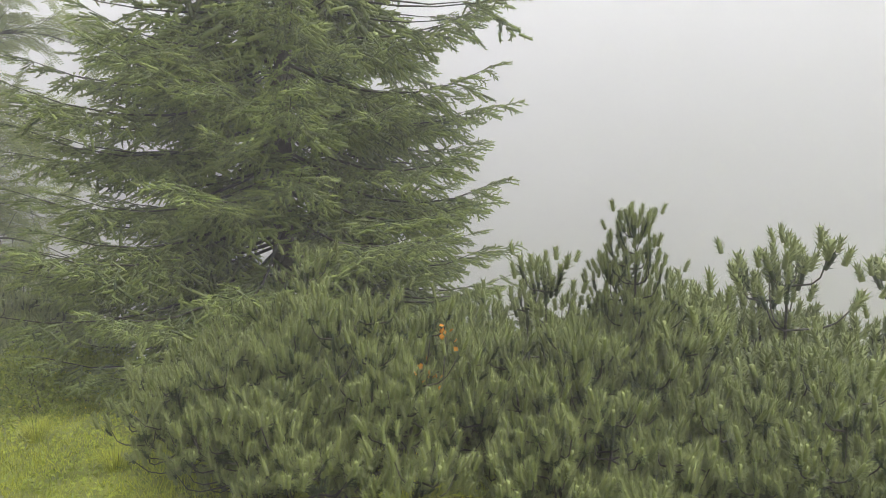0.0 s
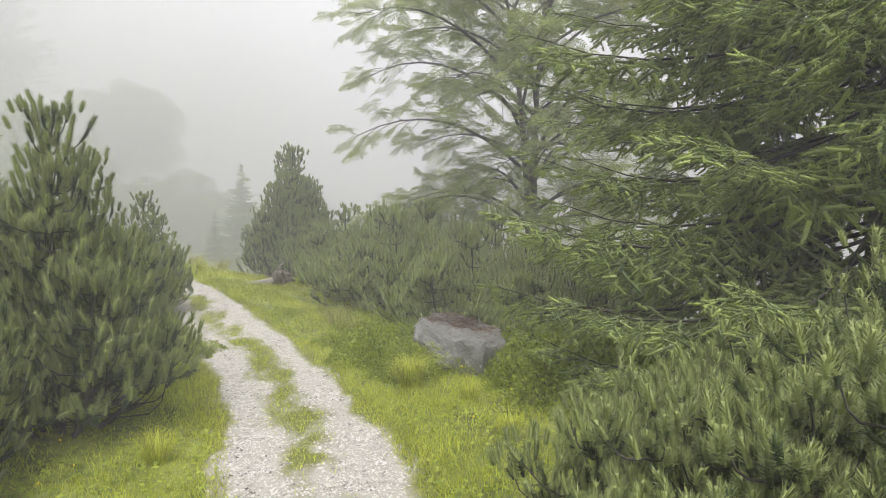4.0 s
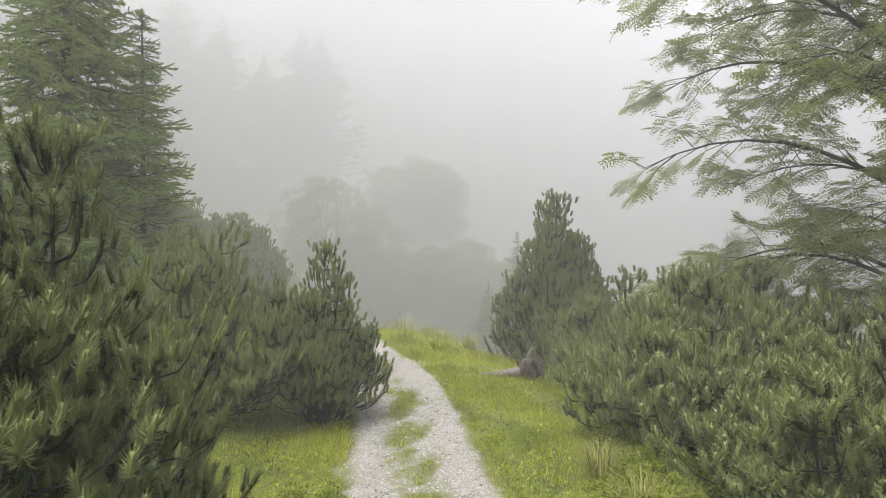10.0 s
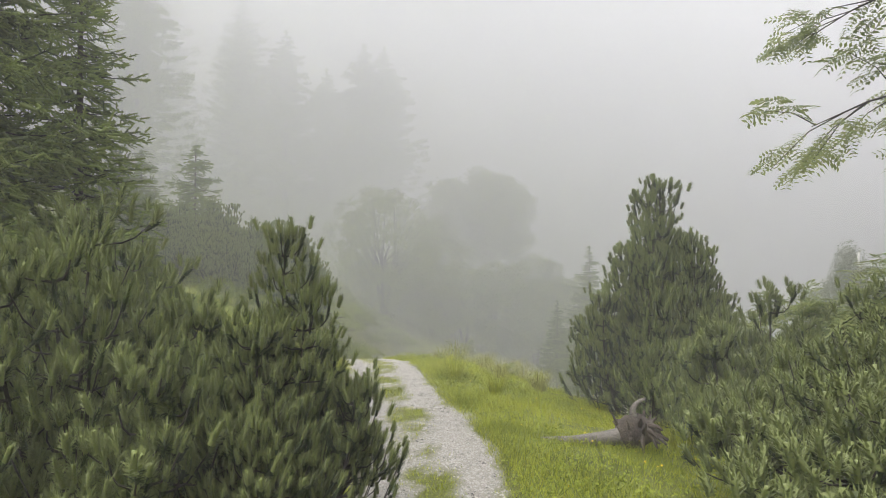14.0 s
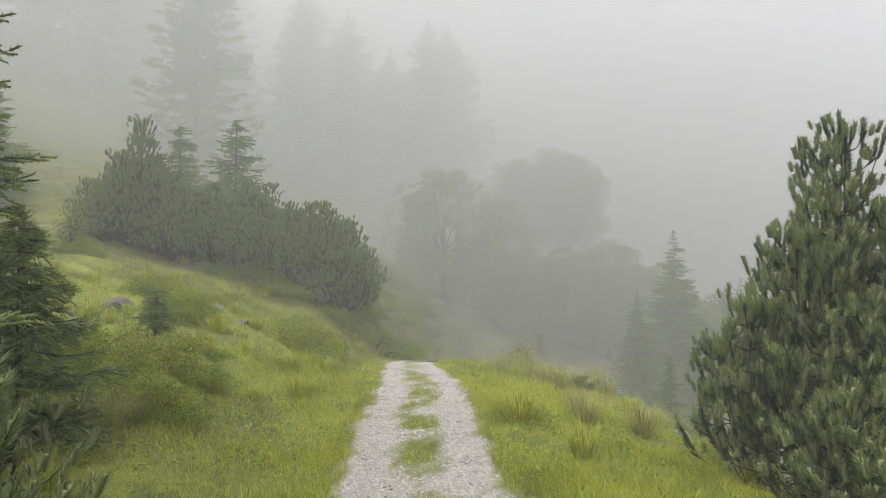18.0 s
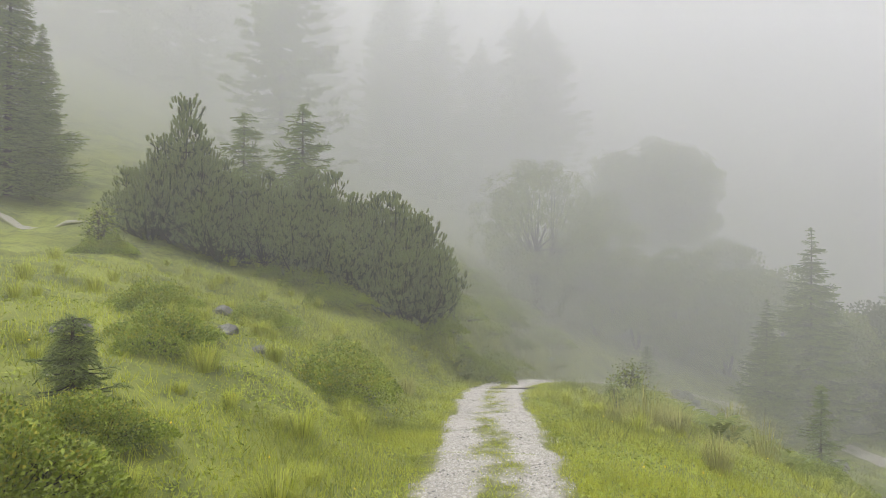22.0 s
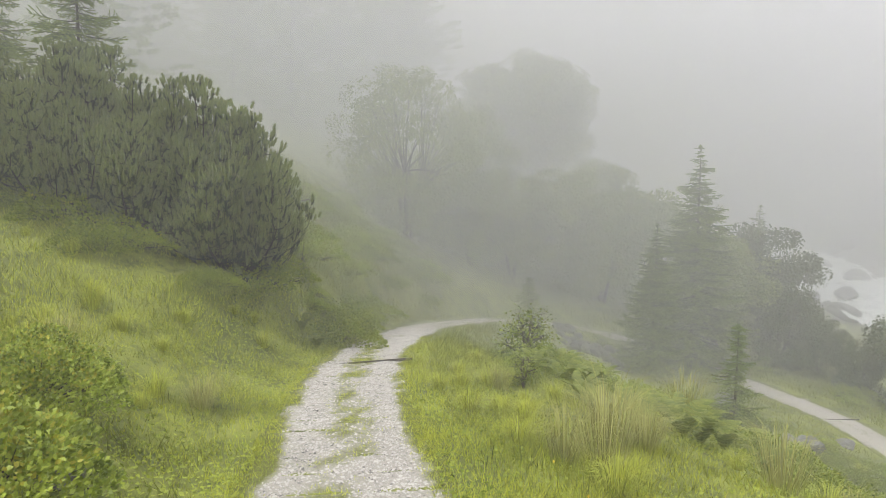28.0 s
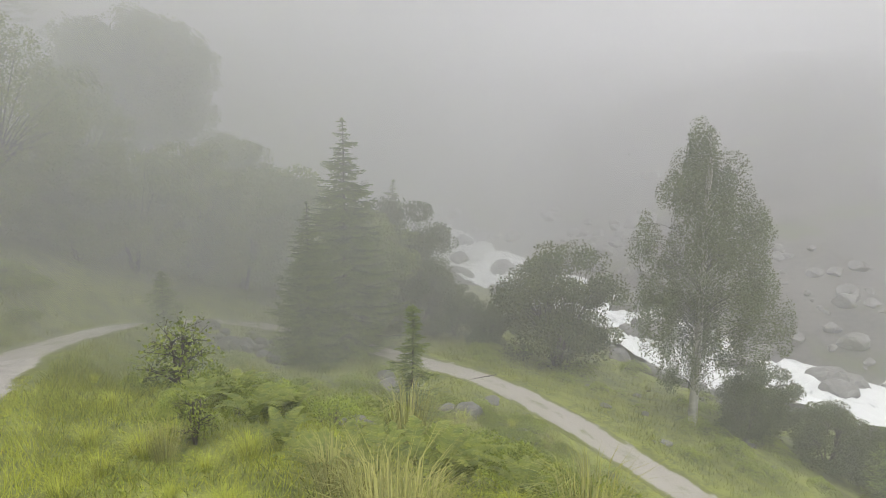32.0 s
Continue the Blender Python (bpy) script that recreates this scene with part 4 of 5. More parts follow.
def stone(name, size, seed, material, label, category="stone", group="", rough=0.22, flat=0.0, sharp=0.88):
    """A weathered block: a lumpy, partly flattened form."""
    g = np.random.default_rng(seed)
    bm = bmesh.new()
    bmesh.ops.create_icosphere(bm, subdivisions=5 if 0.6 < max(size) < 1.55 else 3, radius=1.0)
    cuts = [(unit(g.normal(0, 1, 3)), g.uniform(0.55, 0.9)) for _ in range(12)]
    if flat:
        cuts.append((unit(np.array((0.06, -0.1, 1.0))), flat))
    shift = Vector(g.uniform(-50, 50, 3))
    for v in bm.verts:
        p = np.array(v.co)
        for n, d in cuts:
            over = p @ n - d
            if over > 0:
                p = p - n * over * sharp
        p = p * (1 + rough * 0.6 * noise.fractal(Vector(p) * 1.6 + shift, 0.8, 2.0, 4) + 0.03 * noise.noise(Vector(p) * 7 + shift) + 0.014 * noise.noise(Vector(p) * 19 + shift))
        v.co = p * np.array(size) / 2 / 0.8
    me = bpy.data.meshes.new(name)
    bm.to_mesh(me)
    bm.free()
    me.materials.append(material)
    ob = new(name, me)
    return tagged(ob, label, category, group)


def put(ob, x, y, turn=0.0, scale=1.0, sink=0.0, lean=0.0):
    m = pose(x, y, on(x, y) - sink, lean, 0, turn)
    ob.matrix_basis = m @ Matrix.Diagonal((scale, scale, scale, 1))
    return ob


def again(ob, x, y, turn=0.0, scale=1.0, sink=0.0, label="", lean=0.0):
    """One more of a thing that has been built."""
    ob2 = copy_thing(ob, Matrix())
    put(ob2, x, y, turn, scale, sink, lean)
    return tagged(ob2, label)


# the stand by the path where the walk begins
big_spruce = put(spruce("spruce", 15.0, 3.45, 11, step=0.23, base=0.015, ragged=-0.12, bushy=0.6, taper=0.42, hang=0.6, label="tall dark spruce with drooping branches beside the path"), 5.5, 3.75, 0)

low_pine = put(mountain_pine("mountain_pine", 1.2, 1.2, 26, 21, label="low dense mountain pine with upturned needle brushes"), 2.35, 0.35, 10)
for x, y, turn, s in ((2.9, -1.0, 70, 1.0), (1.95, 1.15, 150, 0.78), (3.0, -2.6, 250, 1.0)):
    again(low_pine, x, y, turn, s)
hedge_pine = put(mountain_pine("mountain_pine", 1.45, 1.2, 28, 26, "mid", leaders=7, label="dense mountain pine in the thicket below the path"), 3.9, -0.4, 200, 1.15)
for x, y, turn, s in ((4.6, -2.2, 300, 1.5), (3.2, 1.6, 30, 1.05), (6.2, -3.6, 120, 1.9), (6.6, -1.0, 40, 1.7), (5.6, -2.0, 210, 1.7)):
    again(hedge_pine, x, y, turn, s)
tall_pine = put(mountain_pine("mountain_pine", 2.6, 0.95, 14, 22, upright=0.5, cone=0.72, swell=1.3, leaders=5, gap=0.13, sides=4, label="upright mountain pine with several needle-brush leaders"), -1.5, 4.55, 0, 0.98)
for x, y, turn, s in ((-1.95, 3.3, 80, 0.72), (-2.5, 4.3, 190, 0.95), (-1.42, 5.4, 250, 0.86), (-2.5, 5.4, 20, 0.9), (-2.6, 2.5, 300, 0.85), (-1.72, 9.35, 60, 0.69), (3.5, -1.25, 130, 0.84)):
    again(tall_pine, x, y, turn, s)
round_pine = put(mountain_pine("mountain_pine", 1.75, 1.15, 27, 23, leaders=12, label="broad rounded mountain pine with upturned shoots beside the path"), -2.85, 9.1, 0, 1.02)
again(round_pine, -3.7, 9.9, 120, 1.0)
spire_pine = put(mountain_pine("mountain_pine", 3.5, 1.45, 20, 24, "mid", upright=0.75, cone=0.76, swell=1.0, leaders=20, sides=4, gap=0.18, label="tall cone-shaped mountain pine with candle-like leaders"), 0.5, 15.6, 0)
again(spire_pine, 1.0, 15.3, 140, 0.78)
again(hedge_pine, 1.6, 14.2, 20, 1.2)
for x, y, turn, s in ((2.7, 7.6, 10, 1.05), (3.7, 7.2, 100, 1.1), (2.15, 9.8, 210, 1.2), (3.6, 9.4, 300, 1.25), (2.0, 11.3, 45, 1.1), (3.2, 12.0, 140, 1.2), (2.3, 13.0, 260, 1.1), (4.8, 8.4, 20, 1.2)):
    again(hedge_pine, x, y, turn, s)

# broad-leaved trees on the lower side
rowan = put(rowan_tree("rowan", 8.5, 3.2, 31, 2, 30, 20, 9, 0.12, 1.1, "spreading rowan tree with feathered leaves below the path"), 5.7, 12.7, 0)
small_rowan = put(rowan_tree("rowan", 3.4, 1.4, 32, 3, 11, 10, 7, 0.12, 1.1, "young many-stemmed rowan behind the pines"), 3.1, 17.0, 0)

# spruces on the upper side
thin_spruce = put(spruce("spruce", 4.7, 1.0, 41, "mid", step=0.2, thin_top=0.55, bare=0.15, label="slender young spruce with a thin dying top"), -5.1, 11.35, 0)
mid_spruce = put(spruce("spruce", 8.0, 1.55, 42, "mid", step=0.2, bushy=0.6, ragged=0.1, label="dense spruce with layered branches on the slope above the path"), -5.35, 10.2, 0)
side_spruce = put(spruce("spruce", 1.75, 0.85, 43, step=0.13, bushy=0.8, label="young bushy spruce at the edge of the meadow"), -4.95, 12.1, 0, 0.9)
tiny_spruce = put(spruce("spruce", 0.72, 0.42, 44, step=0.09, label="knee-high spruce seedling in the meadow"), -6.45, 14.85, 0, 0.9)

# the belt of mountain pines across the meadow
belt_pine = put(mountain_pine("mountain_pine", 2.4, 1.4, 26, 25, "mid", upright=0.4, leaders=8, cone=0.6, label="bushy mountain pine in a dense belt on the slope"), -11.4, 24.6, 0)
for x, y, turn, s in ((-10.1, 25.3, 40, 1.0), (-10.7, 25.3, 250, 1.14), (-12.4, 25.2, 100, 1.08), (-13.2, 23.8, 150, 0.95), (-14.0, 23.2, 220, 1.0), (-15.5, 22.3, 70, 0.85), (-13.6, 25.6, 10, 1.0), (-11.2, 26.6, 200, 1.05), (-12.3, 24.2, 330, 0.98)):
    again(belt_pine, x, y, turn, s)

for x, y, turn, s in ((-14.9, 22.7, 40, 1.32), (-14.4, 22.9, 160, 1.05), (-10.9, 24.9, 10, 0.98), (-10.0, 25.5, 250, 1.0), (-12.6, 24.3, 90, 0.95)):
    again(tall_pine, x, y, turn, s, label="upright mountain pine at the end of the belt on the slope")

# spruces and trees further off in the mist
far_spruce = put(spruce("spruce", 20.0, 5.6, 45, "far", step=0.7, ragged=0.35, label="tall old spruce standing grey in the mist"), -38, 74.5, 0, 1.08)
for x, y, turn, s in ((-33.9, 76.7, 50, 0.95), (-30.0, 78.5, 100, 1.18), (-28.0, 79.6, 200, 1.2), (-37.0, 49.5, 250, 0.95), (-48.5, 67.5, 30, 0.8), (-57.3, 58.6, 310, 0.95), (-61, 54, 20, 0.95), (-66, 62, 140, 1.2), (-60, 68, 80, 1.15), (-54, 72, 10, 1.2), (-64, 50, 200, 0.9), (-68, 46, 260, 1.0), (-42, 71, 120, 1.0), (-46, 78, 160, 1.15)):
    again(far_spruce, x, y, turn, s)
twin = put(spruce("spruce", 3.2, 1.15, 46, "mid", step=0.22, thin_top=0.6, taper=0.55, ragged=0.3, label="small windblown spruce behind the pine belt"), -16.0, 28.1, 0, 1.25)
again(twin, -18.05, 27.6, 90, 1.0)
again(twin, -16.6, 28.4, 200, 0.7)
wide_spruce = again(mid_spruce, -20.9, 21.9, 200, 0.8)
wide_spruce.matrix_basis = wide_spruce.matrix_basis @ Matrix.Diagonal((1.5, 1.5, 1.0, 1))
again(mid_spruce, -22.4, 23.6, 300, 0.6)

ash = put(clump_tree("maple", 9.3, 3.6, 8.6, 33, 90, 380, CLUMP_LEAF, LEAF, "broad leafy maple above the bend of the path", group="broad-leaved trees", leaf_size=0.8), -15.0, 46.0, 0, 0.88)
round_tree = put(clump_tree("maple", 12.8, 5.2, 8.2, 34, 230, 330, CLUMP_LEAF, LEAF, "round-crowned maple fading into the mist", group="broad-leaved trees", leaf_size=1.15, stems=1, clump=0.20), -13.6, 66.5, 0)
again(ash, -7.6, 62, 60, 0.78, label="rounded leafy maple below the bend in thick mist")
again(ash, -14.0, 52, 200, 0.85)

# the slope between the two legs of the path
valley_spruce = put(spruce("spruce", 9.0, 2.6, 47, "mid", step=0.30, thin_top=0.7, label="pointed spruce with a ragged top beside the lower path"), -2.1, 44.5, 0)
again(valley_spruce, -3.6, 41.6, 100, 0.62, label="smaller pale spruce in front of the pointed one")
again(valley_spruce, 1.4, 54.0, 200, 0.75)
again(valley_spruce, -6.0, 57, 20, 0.8)
slope_spruce = put(spruce("spruce", 2.9, 1.0, 48, "mid", step=0.17, thin_top=0.35, ragged=0.15, taper=1.15, label="slender young spruce on the rough slope"), -1.7, 32.6, 0)
bend_spruce = put(spruce("spruce", 1.9, 0.8, 49, "mid", step=0.16, label="small spruce at the hairpin of the path"), -8.3, 41.8, 0)
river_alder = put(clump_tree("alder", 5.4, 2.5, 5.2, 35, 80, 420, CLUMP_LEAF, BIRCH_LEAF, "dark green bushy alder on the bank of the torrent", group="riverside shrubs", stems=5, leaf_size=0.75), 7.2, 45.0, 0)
# same alder in the paler leaf, whose colour carries part of the haze
alder = put(clump_tree("alder", 5.4, 2.5, 5.2, 35, 80, 420, CLUMP_LEAF, LEAF, "bushy alder in the mist, its leaves coloured paler for the haze", group="riverside shrubs", stems=5, leaf_size=0.75), -10.8, 50.5, 10)
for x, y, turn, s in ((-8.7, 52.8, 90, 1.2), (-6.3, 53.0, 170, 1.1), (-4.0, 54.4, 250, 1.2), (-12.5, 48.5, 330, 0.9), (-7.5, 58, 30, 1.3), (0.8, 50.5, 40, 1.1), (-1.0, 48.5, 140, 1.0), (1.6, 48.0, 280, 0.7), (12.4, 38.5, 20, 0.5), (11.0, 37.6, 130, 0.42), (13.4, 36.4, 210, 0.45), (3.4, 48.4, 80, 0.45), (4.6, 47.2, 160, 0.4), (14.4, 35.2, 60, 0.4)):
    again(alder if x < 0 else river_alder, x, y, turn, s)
again(twin, 13.0, 33.4, 40, 1.0, label="young dense spruce beside the lower path")
birch = put(clump_tree("birch", 10.6, 2.5, 9.0, 38, 250, 320, CLUMP_LEAF, BIRCH_LEAF, "tall birch with a pale trunk and hanging sprays beside the torrent", clump=0.12, stems=1, leaf_size=0.42, bark=BIRCH_BARK, pole=True), 9.35, 38.2, 0)

# ---- stones, wood, river ----
boulder = stone("boulder", (0.90, 0.94, 1.5), 8, STONE, "grey lichen-spotted granite boulder under the pines", "boulder", rough=0.26, flat=0.55, sharp=0.8)
boulder.matrix_basis = pose(2.15, 6.1, -0.955, 2, 4, 15)
shape = bmesh.new()
shape.from_mesh(boulder.data)
shape.transform(boulder.matrix_basis)
tree = BVHTree.FromBMesh(shape)
g = np.random.default_rng(4)
lie = []
while len(lie) < 3200:
    x, y = 2.2 + g.normal(0, 0.24), 6.25 + g.normal(0, 0.22)
    hit = tree.ray_cast(Vector((x, y, 2.0)), Vector((0, 0, -1)))
    if hit[0] and hit[1].z > 0.75:
        lie.append((x, y, hit[0].z + g.uniform(0.002, 0.012)))
lie = np.array(lie)
sliver = (np.array([(-0.0022, 0, 0), (0.0022, 0, 0), (0, 0, 0.06)]), np.array([(0, 1, 2)]))
tagged(part("needle_litter", scatter(sliver, lie, g.normal(0, 1, (len(lie), 3)) * (1, 1, 0.08), g.uniform(0.6, 1.2, len(lie))), LITTER), "brown fallen pine needles lying on the boulder", "litter", kind="stuff")

(river, _) = ribbon(STREAM, 3.9, 0.0, across=31, uneven=0.5, seed=9)
rv = river[0].reshape(-1, 31, 3)
fall = np.arange(len(STREAM))[:, None] * 0.5
wx, wy = rv[..., 0], rv[..., 1]
rv[..., 2] = STREAM[:, None, 2] + 0.45 * (0.5 - ((fall + 1.3 * np.sin(0.5 * wx) + 0.9 * np.sin(0.8 * wy)) % 6.5) / 6.5)
for size, high in ((1.1, 0.10), (2.3, 0.11), (4.7, 0.08), (7.9, 0.05)):
    rv[..., 2] += high * np.sin(size * (wx + 0.4 * np.sin(1.3 * size * wy)) + size) * np.sin(size * (1.1 * wy + 0.4 * np.sin(1.1 * size * wx)))
tagged(part("water", (rv.reshape(-1, 3), river[1]), WATER, smooth=True), "white foaming torrent rushing between boulders", "river", kind="structure")

blocks = [stone("boulder", (1.6, 1.2, 1.0), 60 + i, WET_STONE, "grey water-worn boulder in and beside the torrent", "boulder", "river boulders") for i in range(4)]
g = np.random.default_rng(12)
for i in range(150):
    k = g.integers(0, len(STREAM))
    p, q = STREAM[k], STREAM[min(k + 1, len(STREAM) - 1)]
    side = np.array((-(q - p)[1], (q - p)[0]))
    side = side / max(np.linalg.norm(side), 1e-6)
    off = g.choice([-1, 1]) * g.uniform(2.6, 6.5) if i % 4 else g.uniform(-2.5, 2.5)
    if off * 1.0 > 0 and i % 3 == 0:
        off += g.uniform(0, 16)
    x, y = p[0] + side[0] * off, p[1] + side[1] * off
    if not (2 < x < 70 and 34 < y < 110) or (x < 12 and y < 42):
        continue
    s = g.uniform(0.35, 1.3)
    z = max(on(x, y), p[2] - 0.3 if abs(off) < 4 else -99) + 0.1 * s
    m = pose(x, y, z, g.uniform(-15, 15), g.uniform(-15, 15), g.uniform(0, 360)) @ Matrix.Diagonal((s, s, s, 1))
    copy_thing(blocks[i % 4], Matrix()).matrix_basis = m
for i in range(370):
    x, y = g.uniform(18, 46), g.uniform(36, 74)
    away, _, side = nearest(np.array([[x, y]]), STREAM)
    if side[0] > 0 and 3.2 < away[0] < 16:
        s = g.uniform(0.25, 0.8) * g.uniform(0.7, 1.5)
        copy_thing(blocks[i % 4], Matrix()).matrix_basis = pose(x, y, on(x, y) + 0.15 * s, g.uniform(-15, 15), g.uniform(-15, 15), g.uniform(0, 360)) @ Matrix.Diagonal((s, s, s, 1))
for k, (x, y) in enumerate(((17.2, 57.4), (12.3, 67.2), (16.5, 53.4), (22.9, 46.5))):
    blocks[k].matrix_basis = pose(x, y, on(x, y) + 0.7, 0, 0, 40 * k) @ Matrix.Diagonal((1.4, 1.3, 1.3, 1))
for k, (x, y, s) in enumerate(((16.0, 52.6, 1.3), (12.9, 49.6, 1.0), (13.6, 48.2, 0.9), (22.3, 45.0, 1.2), (24.5, 46.4, 1.1), (21.4, 50.6, 1.3), (12.3, 79, 1.2), (9.6, 71, 1.1), (19.2, 58.4, 1.3), (11.6, 50.8, 0.9), (10.9, 52.2, 0.8), (14.9, 46.0, 0.8), (17.8, 53.8, 0.9), (19.6, 48.6, 0.9), (13.4, 63.6, 1.0))):
    away, level, _ = nearest(np.array([[x, y]]), STREAM)
    z = max(on(x, y), level[0] - 0.2 if away[0] < 4 else -99) + 0.2 * s
    copy_thing(blocks[k % 4], Matrix()).matrix_basis = pose(x, y, z, 8, -6, 67 * k) @ Matrix.Diagonal((s, s, s, 1))

# the water bars across the path
def water_bar(k, turn):
    p, q = LANE[k], LANE[k + 1]
    a = math.degrees(math.atan2(q[1] - p[1], q[0] - p[0])) + turn
    bm = bmesh.new()
    bmesh.ops.create_cube(bm, size=1.0, matrix=Matrix.Diagonal((0.04, 1.55, 0.05, 1)))
    bmesh.ops.bevel(bm, geom=bm.edges[:], offset=0.012, segments=2, affect="EDGES")
    me = bpy.data.meshes.new("water_bar")
    bm.to_mesh(me)
    me.materials.append(TIMBER)
    ob = tagged(new("water_bar", me), "dark timber water bar laid across the gravel path", "water bar", "water bars")
    ob.matrix_basis = pose(p[0], p[1], p[2] + 0.005, 0, 0, a)


near_k = int(((LANE[:, :2] - (-7.77, 24.9)) ** 2).sum(1).argmin())
water_bar(near_k, 18)
water_bar(int(((LANE[:, :2] - (2.6, 41.4)) ** 2).sum(1).argmin()), -20)

# fallen log with its torn root
log = thing("fallen_log", "weathered grey fallen log with a torn root end in the grass", "log")
line = np.array([(-0.62, -0.22, 0.08), (-0.56, -0.20, 0.07), (-0.3, -0.10, 0.08), (0.0, 0.05, 0.10), (0.2, 0.16, 0.12)])
part("trunk", tube(line, (0.05, 0.06, 0.055, 0.07, 0.09), 8), DEAD_WOOD, log, smooth=True)
rootg = np.random.default_rng(3)
roots = [tube(bend((0.10, 0.10, 0.06), (0.25, 0.2, 0.22), (0.42, 0.22, 0.10), 6), (0.09, 0.15, 0.17, 0.17, 0.14, 0.05), 9)]
for i in range(26):
    a = rootg.uniform(0, 6.28)
    e = np.array((0.28 + 0.27 * np.cos(a), 0.2 + 0.24 * np.sin(a), rootg.uniform(-0.02, 0.36)))
    m = np.array((0.28 + 0.17 * np.cos(a), 0.2 + 0.16 * np.sin(a), 0.16 + rootg.normal(0, 0.06)))
    roots.append(tube(bend((0.28, 0.2, 0.14), m, e, 5), np.linspace(0.05, 0.008, 5), 5))
part("root_plate", merged(*roots), ROTTEN_WOOD, log)
part("snag", tube(bend((0.25, 0.2, 0.22), (0.16, 0.16, 0.40), (0.34, 0.2, 0.46), 6), np.linspace(0.05, 0.012, 6), 6), DEAD_WOOD, log, smooth=True)
put(log, -0.04, 12.45)

# meadow shrubs, tufts, ferns
mound = put(heath("heath_shrub", 0.74, 0.52, 71, 13000, "low cushion of dark green and yellowing leaves in the meadow", yellow=0.22, leaf_mat=DARK_SHRUB, leaf=blade_leaf(0.036, 0.024)), -6.7, 18.25, 0, 0.95)
for x, y, turn, s in ((-9.1, 17.5, 80, 0.68), (-7.6, 19.4, 20, 0.8), (-8.1, 19.9, 250, 0.7), (-5.6, 13.9, 40, 0.8), (-6.2, 13.9, 100, 0.7), (-5.9, 14.6, 160, 0.6), (-7.8, 16.6, 200, 0.8), (-4.9, 13.2, 10, 0.65), (-9.7, 19.9, 60, 0.8), (-6.5, 12.9, 90, 0.7), (-14.5, 20.5, 20, 0.8)):
    again(mound, x, y, turn, s)
green_heath = put(heath("heath_shrub", 0.8, 0.5, 72, 6000, "low bright green bilberry shrub along the path edge", yellow=0.03), 2.9, 5.6, 0)
for x, y, turn, s in ((1.45, 5.75, 30, 0.6), (1.5, 6.7, 80, 0.65), (3.5, 4.5, 120, 1.0), (2.75, 4.9, 10, 0.6), (3.1, 5.9, 200, 1.1), (1.25, 7.6, 20, 0.6), (1.5, 8.4, 150, 0.7), (3.9, 5.3, 70, 1.2), (1.3, 9.6, 40, 0.7), (-0.9, 6.9, 60, 0.5), (-5.6, 25.9, 40, 0.45), (-2.4, 25.6, 200, 0.7), (1.62, 5.75, 15, 0.6), (2.95, 5.35, 15, 0.8), (2.7, 6.6, 240, 0.8), (1.4, 6.2, 70, 0.8), (2.9, 4.9, 260, 1.1), (3.2, 5.4, 20, 1.2), (3.6, 6.2, 80, 1.3), (1.25, 6.9, 300, 0.7), (-9.2, 27.2, 20, 1.1), (-10.0, 29.0, 100, 1.2), (-10.6, 31.0, 50, 1.2), (-2.2, 30, 0, 0.9), (-3.2, 28.4, 70, 0.9), (0.6, 31.2, 30, 1.0)):
    again(green_heath, x, y, turn, s)
dry = put(tussock("grass_tuft", 0.42, 0.55, 81, 260, DRY_GRASS, "tall straw-coloured grass tuft at the path edge"), -1.05, 6.2, 0)
for x, y, turn, s in ((-3.85, 23.1, 30, 1.0), (-3.6, 22.6, 80, 0.9), (-4.1, 23.7, 10, 0.9), (-1.7, 15.8, 50, 0.7), (-1.9, 16.4, 90, 0.6), (-1.2, 16.4, 190, 0.8), (-2.6, 19.0, 20, 0.8), (1.15, 7.2, 60, 0.8), (0.95, 8.2, 140, 0.7), (-4.7, 12.6, 40, 0.7), (-8.6, 20.6, 70, 0.7), (-7.6, 21.2, 0, 0.7)):
    again(dry, x, y, turn, s)
green_tuft = put(tussock("grass_tuft", 0.32, 0.38, 82, 240, GRASS, "green arching grass tuft in the meadow"), -2.26, 15.27, 0)
for i in range(60):
    k = g.integers(20, 190)
    a = g.choice([-1, 1]) * g.uniform(0.95, 4.0)
    p, q = LANE[k], LANE[k + 1]
    s2 = np.array((-(q - p)[1], (q - p)[0])) / 0.2
    again(green_tuft, p[0] + s2[0] * a, p[1] + s2[1] * a, g.uniform(0, 360), g.uniform(0.45, 0.9))
for i in range(150):
    x, y = g.uniform(-14, -3.6), g.uniform(11.5, 25)
    if nearest(np.array([[x, y]]), LANE)[0][0] > 1.3:
        again(green_tuft, x, y, g.uniform(0, 360), g.uniform(0.35, 0.8))
tall_tuft = put(tussock("grass_tuft", 0.5, 0.75, 83, 170, DRY_GRASS, "tall seeding grass on the rough slope"), -2.4, 22.6, 0)
for i in range(46):
    x, y = g.uniform(-6.0, 3.0), g.uniform(20.5, 38)
    if nearest(np.array([[x, y]]), LANE)[0][0] > 1.7 and -5.6 - 0.15 * (y - 20) < x < -2.5 + 0.45 * (y - 20):
        again(tall_tuft if i % 3 else green_tuft, x, y, g.uniform(0, 360), g.uniform(0.6, 1.25))
for i in range(110):
    x, y = g.uniform(-7.5, 5.0), g.uniform(22, 39)
    if nearest(np.array([[x, y]]), LANE)[0][0] > 1.8 and -7.4 - 0.1 * (y - 22) < x < -2.5 + 0.5 * (y - 21) and (y > 26.5 or x > -2.2):
        again(green_heath, x, y, g.uniform(0, 360), g.uniform(0.35, 0.95))
